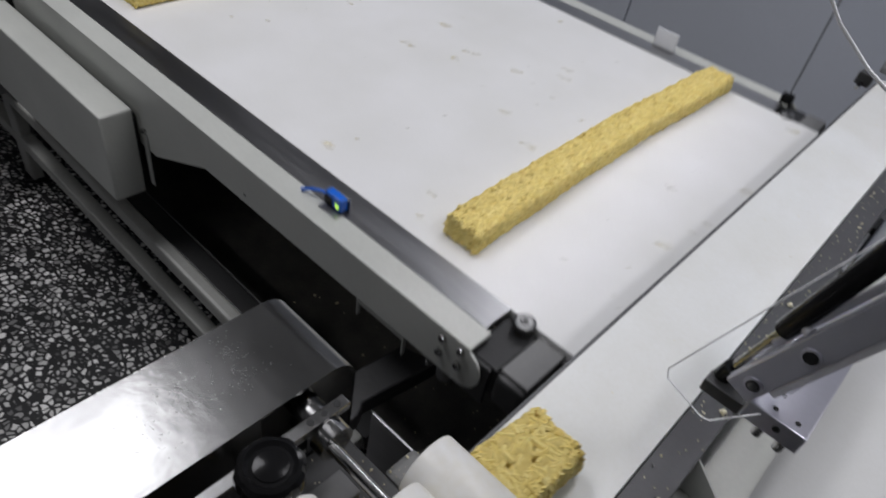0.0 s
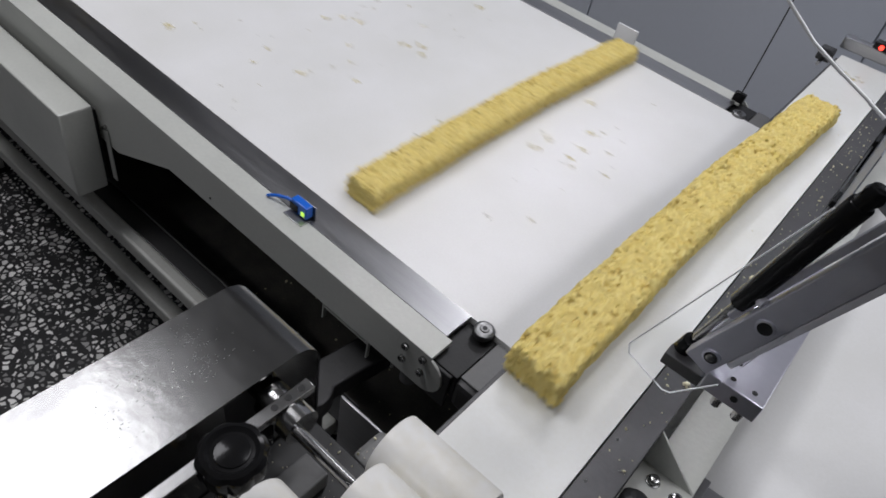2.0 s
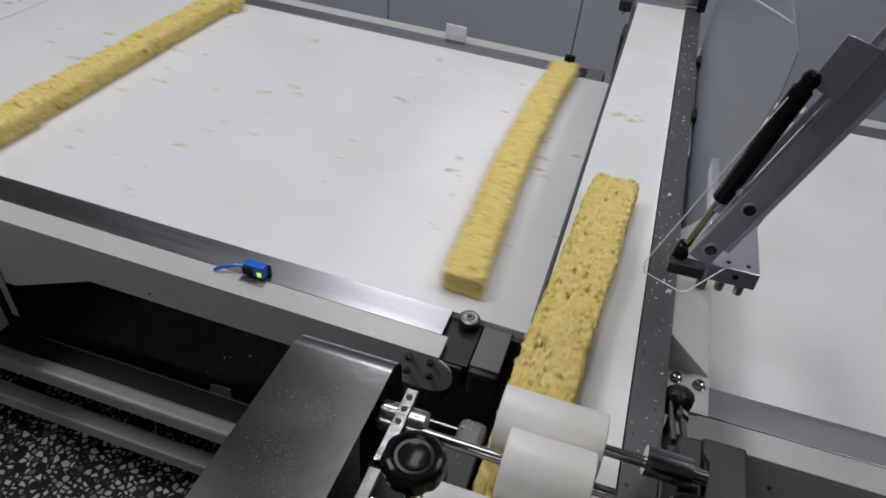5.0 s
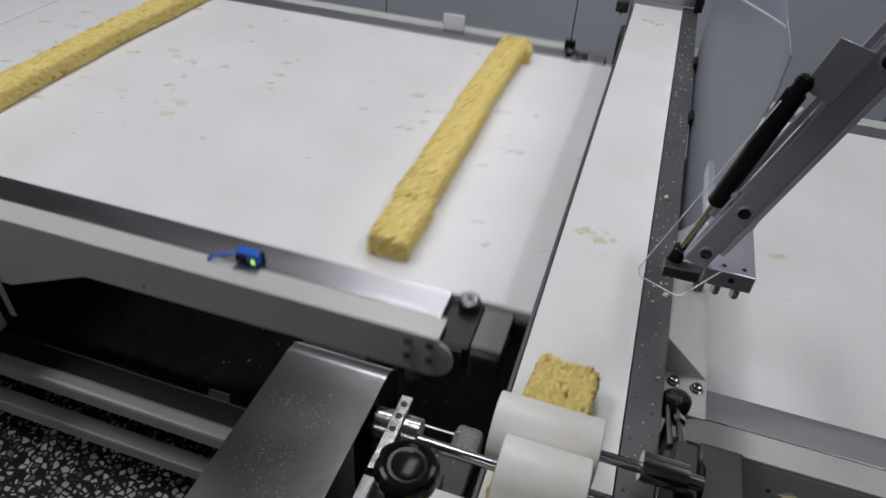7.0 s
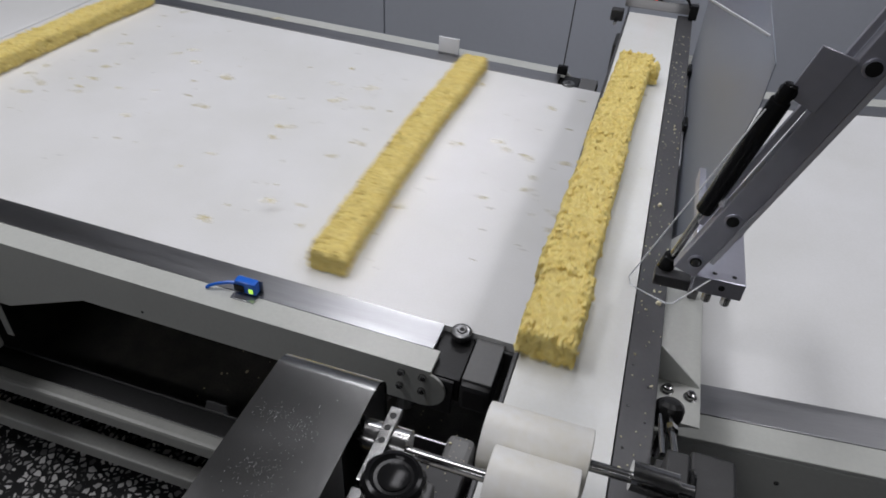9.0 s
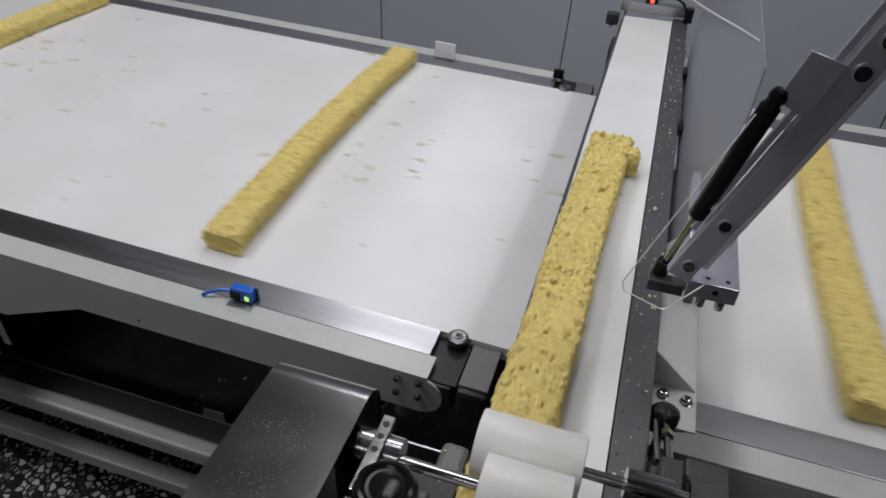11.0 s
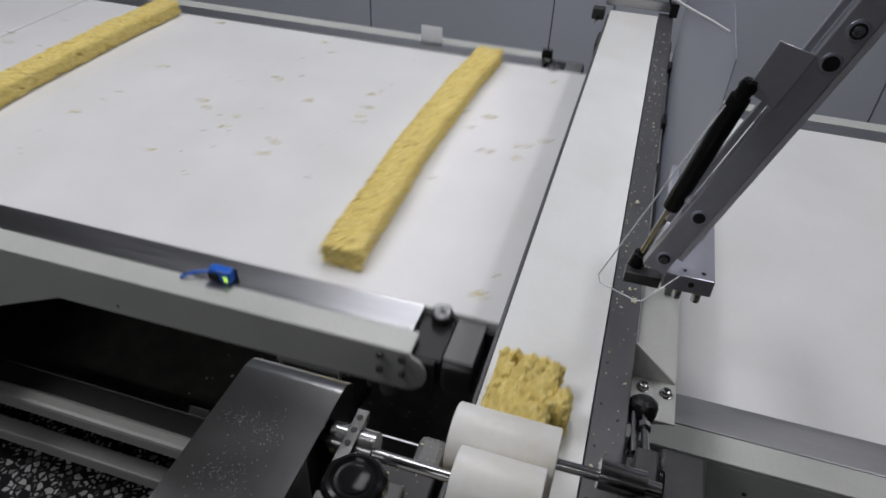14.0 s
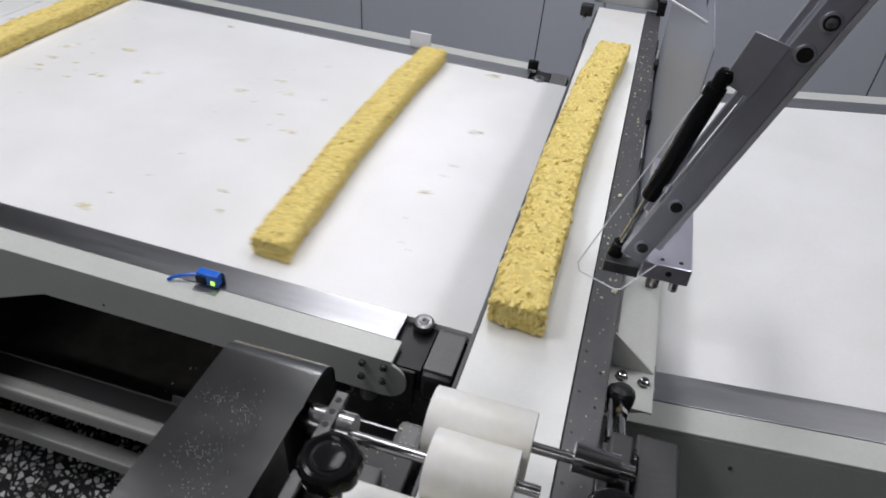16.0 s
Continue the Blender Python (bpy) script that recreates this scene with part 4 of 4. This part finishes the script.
def stain_mesh(seed, spread=0.17):
    """A few thin, ragged stains side by side across the belt."""
    rnd = random.Random(seed)
    bm = B()
    for _ in range(rnd.choice((4, 6, 8, 11))):
        cx, cy = rnd.uniform(-0.02, 0.02), max(-2 * spread, min(2 * spread, rnd.gauss(0, spread)))
        a, b = rnd.choice((0.002, 0.003, 0.004, 0.006, 0.009, 0.013, 0.018)), rnd.uniform(0.45, 1.0)
        b = max(min(a * b, 0.010), 0.0016)
        n = 28
        ring = []
        for k in range(n):
            g = k * math.tau / n
            q = 0.75 + 0.7 * noise.noise(Vector((math.cos(g) * 1.1 + seed * 5 + cy * 50, math.sin(g) * 1.1, cx * 90))) + 0.45 * noise.noise(Vector((math.cos(g) * 4, math.sin(g) * 4 + seed, cy * 90)))
            ring.append((cx + math.cos(g) * a * q, cy + math.sin(g) * b * q))
        bm.faces.new([bm.verts.new((x, y, 0.0004)) for x, y in ring])
    bmesh.ops.recalc_face_normals(bm, faces=bm.faces)
    return mesh_of("belt_stains", bm, STAIN, False)


STAIN_MESHES = [stain_mesh(k) for k in range(14)]
STAINS = []
rnd = random.Random(5)
u_ = 1.29
while u_ > -6.6:
    ob = new("belt_stains", STAIN_MESHES[len(STAINS) % 14])
    tagged(ob, "faint yellow syrup stains and crumbs on the white belt", "stains", "stains on the belt", "stuff")
    STAINS.append((ob, u_, MID_Y + rnd.uniform(-0.06, 0.06)))
    u_ -= rnd.choice((0.035, 0.05, 0.07, 0.10, 0.2))


def stain_pose(u0, y, t):
    u = u0 + SPEED * t
    if u < 0:
        return pose(HINGE_X + u, y, HINGE_Z)
    c, r = NOSE - 0.013, 0.013
    if u <= c:
        x, z = on_lift(u, 0.0, t)
        return pose(x, y, z, 0, tilt(t), 0)
    g = min((u - c) / r, math.pi)
    under = max(0.0, u - c - math.pi * r)
    x, z = on_lift(c + r * math.sin(g) - under, -r + r * math.cos(g), t)
    return pose(x, y, z, 0, tilt(t) + math.degrees(g), 0)


CROSS_STAINS = [(tagged(new("belt_stains", stain_mesh(k, 0.009)), "faint yellow smear on the narrow belt", "stains", "stains on the belt", "stuff"), y0) for k, y0 in ((3, 1.447), (9, 2.25))]
OUT_STAINS = [(tagged(new("belt_stains", STAIN_MESHES[k]), "faint yellow stain on the outfeed belt", "stains", "stains on the belt", "stuff"), x0, y) for k, x0, y in ((5, -2.264, 0.45), (8, -2.737, 0.78), (12, -5.168, 0.42))]


def round_end(s, c, r):
    """Along a belt and down round its end roller: how far from the end, how high, and the turn, at s past the tangent point."""
    if s >= 0:
        return c + s, 0.0, 0.0
    g = min(-s / r, math.pi)
    under = max(0.0, -s - math.pi * r)
    return c - r * math.sin(g) + under, r * math.cos(g) - r, math.degrees(g)


TIP = []
for start in (1.15, 8.10, 15.05):
    TIP += [(start, 0.0), (start + 0.1, 1.6), (start + 0.2, 4.6), (start + 0.3, 6.2), (start + 1.3, 6.2), (start + 1.7, 0.0)]


def on_tip(x, y, z, ry, t):
    """A place on the outfeed belt, carried along by the tipping section."""
    a = float(np.interp(t, [k for k, _ in TIP], [v for _, v in TIP])) if 0 < x < TIP_END else 0.0
    c, n = math.cos(radians(a)), math.sin(radians(a))
    return pose(x * c - (z - 0.685) * n, y, 0.685 + x * n + (z - 0.685) * c, 0, ry - a, 0)


def out_stain_pose(x0, y, t):
    x, z, g = round_end(x0 + OUT_SPEED * t - 0.02, 0.02, 0.015)
    return on_tip(x, y, 0.7001 + z, -g, t)


def cross_stain_pose(y0, t):
    d, z, g = round_end(1.205 - y0 + 0.164 * t, 0.0, 0.02)
    return pose(0.048, 1.205 - d, 0.8501 + z, -g, 0, 0)


def bar_pose(T, crossing, yaw, dx, t):
    u = (0.033 - SPEED * (T - t)) - HINGE_X
    if (t < T - 0.225):
        x, z = on_lift(u, 0, t)
        if u < 0:
            x, z = HINGE_X + u, HINGE_Z
            return pose(x, MID_Y, z, 0, 0, yaw)
        return pose(x, MID_Y, z, 0, tilt(t), yaw)
    x = 0.033 - SPEED * (T - t)
    if crossing:
        k = max(0.0, min(1.0, (x - (-0.05)) / 0.083))
        y = MID_Y - (0.161 * max(0.0, t - T - 0.10) if dx < 0 else (0.150 if yaw < 0 else CROSS_SPEED) * max(0.0, t - T - 0.20))
        z0 = on_lift(NOSE - 0.03, 0, T - 0.25)[1]
        return pose(-0.05 + (0.083 + dx) * k, y, z0 + (0.8505 - z0) * k ** 2, 0, tilt(t) * (1 - k) if k < 1 else 0, yaw + (-1.6 - yaw) * k)
    gone = t - (T - 0.225)
    x = -0.05 + 0.305 * gone if gone < 0.62 else 0.139 + 0.43 * (gone - 0.62)
    z0 = on_lift(NOSE - 0.03, 0, t)[1]
    k = max(0.0, min(1.0, (x + 0.05) / 0.1))
    z, lean = z0 + (0.7005 - z0) * k, DOWN * (1 - k)
    return on_tip(x, MID_Y, z, lean, t) if k == 1 else pose(x, MID_Y, z, 0, lean, 0)


def motions():
    times = sorted({round(k * 0.25, 2) for k in range(65)} | {round(t, 3) for t, _ in LIFT + TIP if 0 < t < 16})
    walk(lift, [(t, pose(HINGE_X, 0, HINGE_Z, 0, tilt(t), 0)) for t in times])
    walk(tip, [(t, on_tip(1e-9, 0.6, 0.685, 0, t)) for t in times])
    for ob, T, crossing, yaw, dx in BARS:
        own = sorted(set(times) | {round(T + d, 3) for d in (-0.3, -0.2, -0.1, 0, 0.08, 0.2, 0.3) if 0 < T + d < 16})
        walk(ob, [(t, bar_pose(T, crossing, yaw, dx, t)) for t in own])
    even = [k / FPS for k in range(0, 16 * FPS + 1, 3)]
    for ob, x0, y in OUT_STAINS:
        turn = (0.02 - x0) / OUT_SPEED
        own = sorted({0.0, 16.0} | {t for t in even if t > turn - 1} | {round((turn - k * 0.03) * FPS) / FPS for k in range(6) if 0 < turn - k * 0.03 < 16})
        walk(ob, [(t, out_stain_pose(x0, y, t)) for t in own])
    for ob, y0 in CROSS_STAINS:
        turn = (y0 - 1.205) / 0.164
        own = sorted({0.0, 16.0} | set(even) | {round((turn - k * 0.06) * FPS) / FPS for k in range(7) if 0 < turn - k * 0.06 < 16})
        walk(ob, [(t, cross_stain_pose(y0, t)) for t in own])
    for ob, u0, y in STAINS:
        t_in, t_nose = (-0.3 - u0) / SPEED, (NOSE - 0.013 - u0) / SPEED
        own = {0.0, 16.0, t_in} | {t_nose + k * 0.03 for k in range(7)} | {t for t in times if t_in < t < t_nose + 1.0}
        own = sorted({round(t * FPS) / FPS for t in own if 0 <= t <= 16})
        walk(ob, [(t, stain_pose(u0, y, t)) for t in own])


motions()
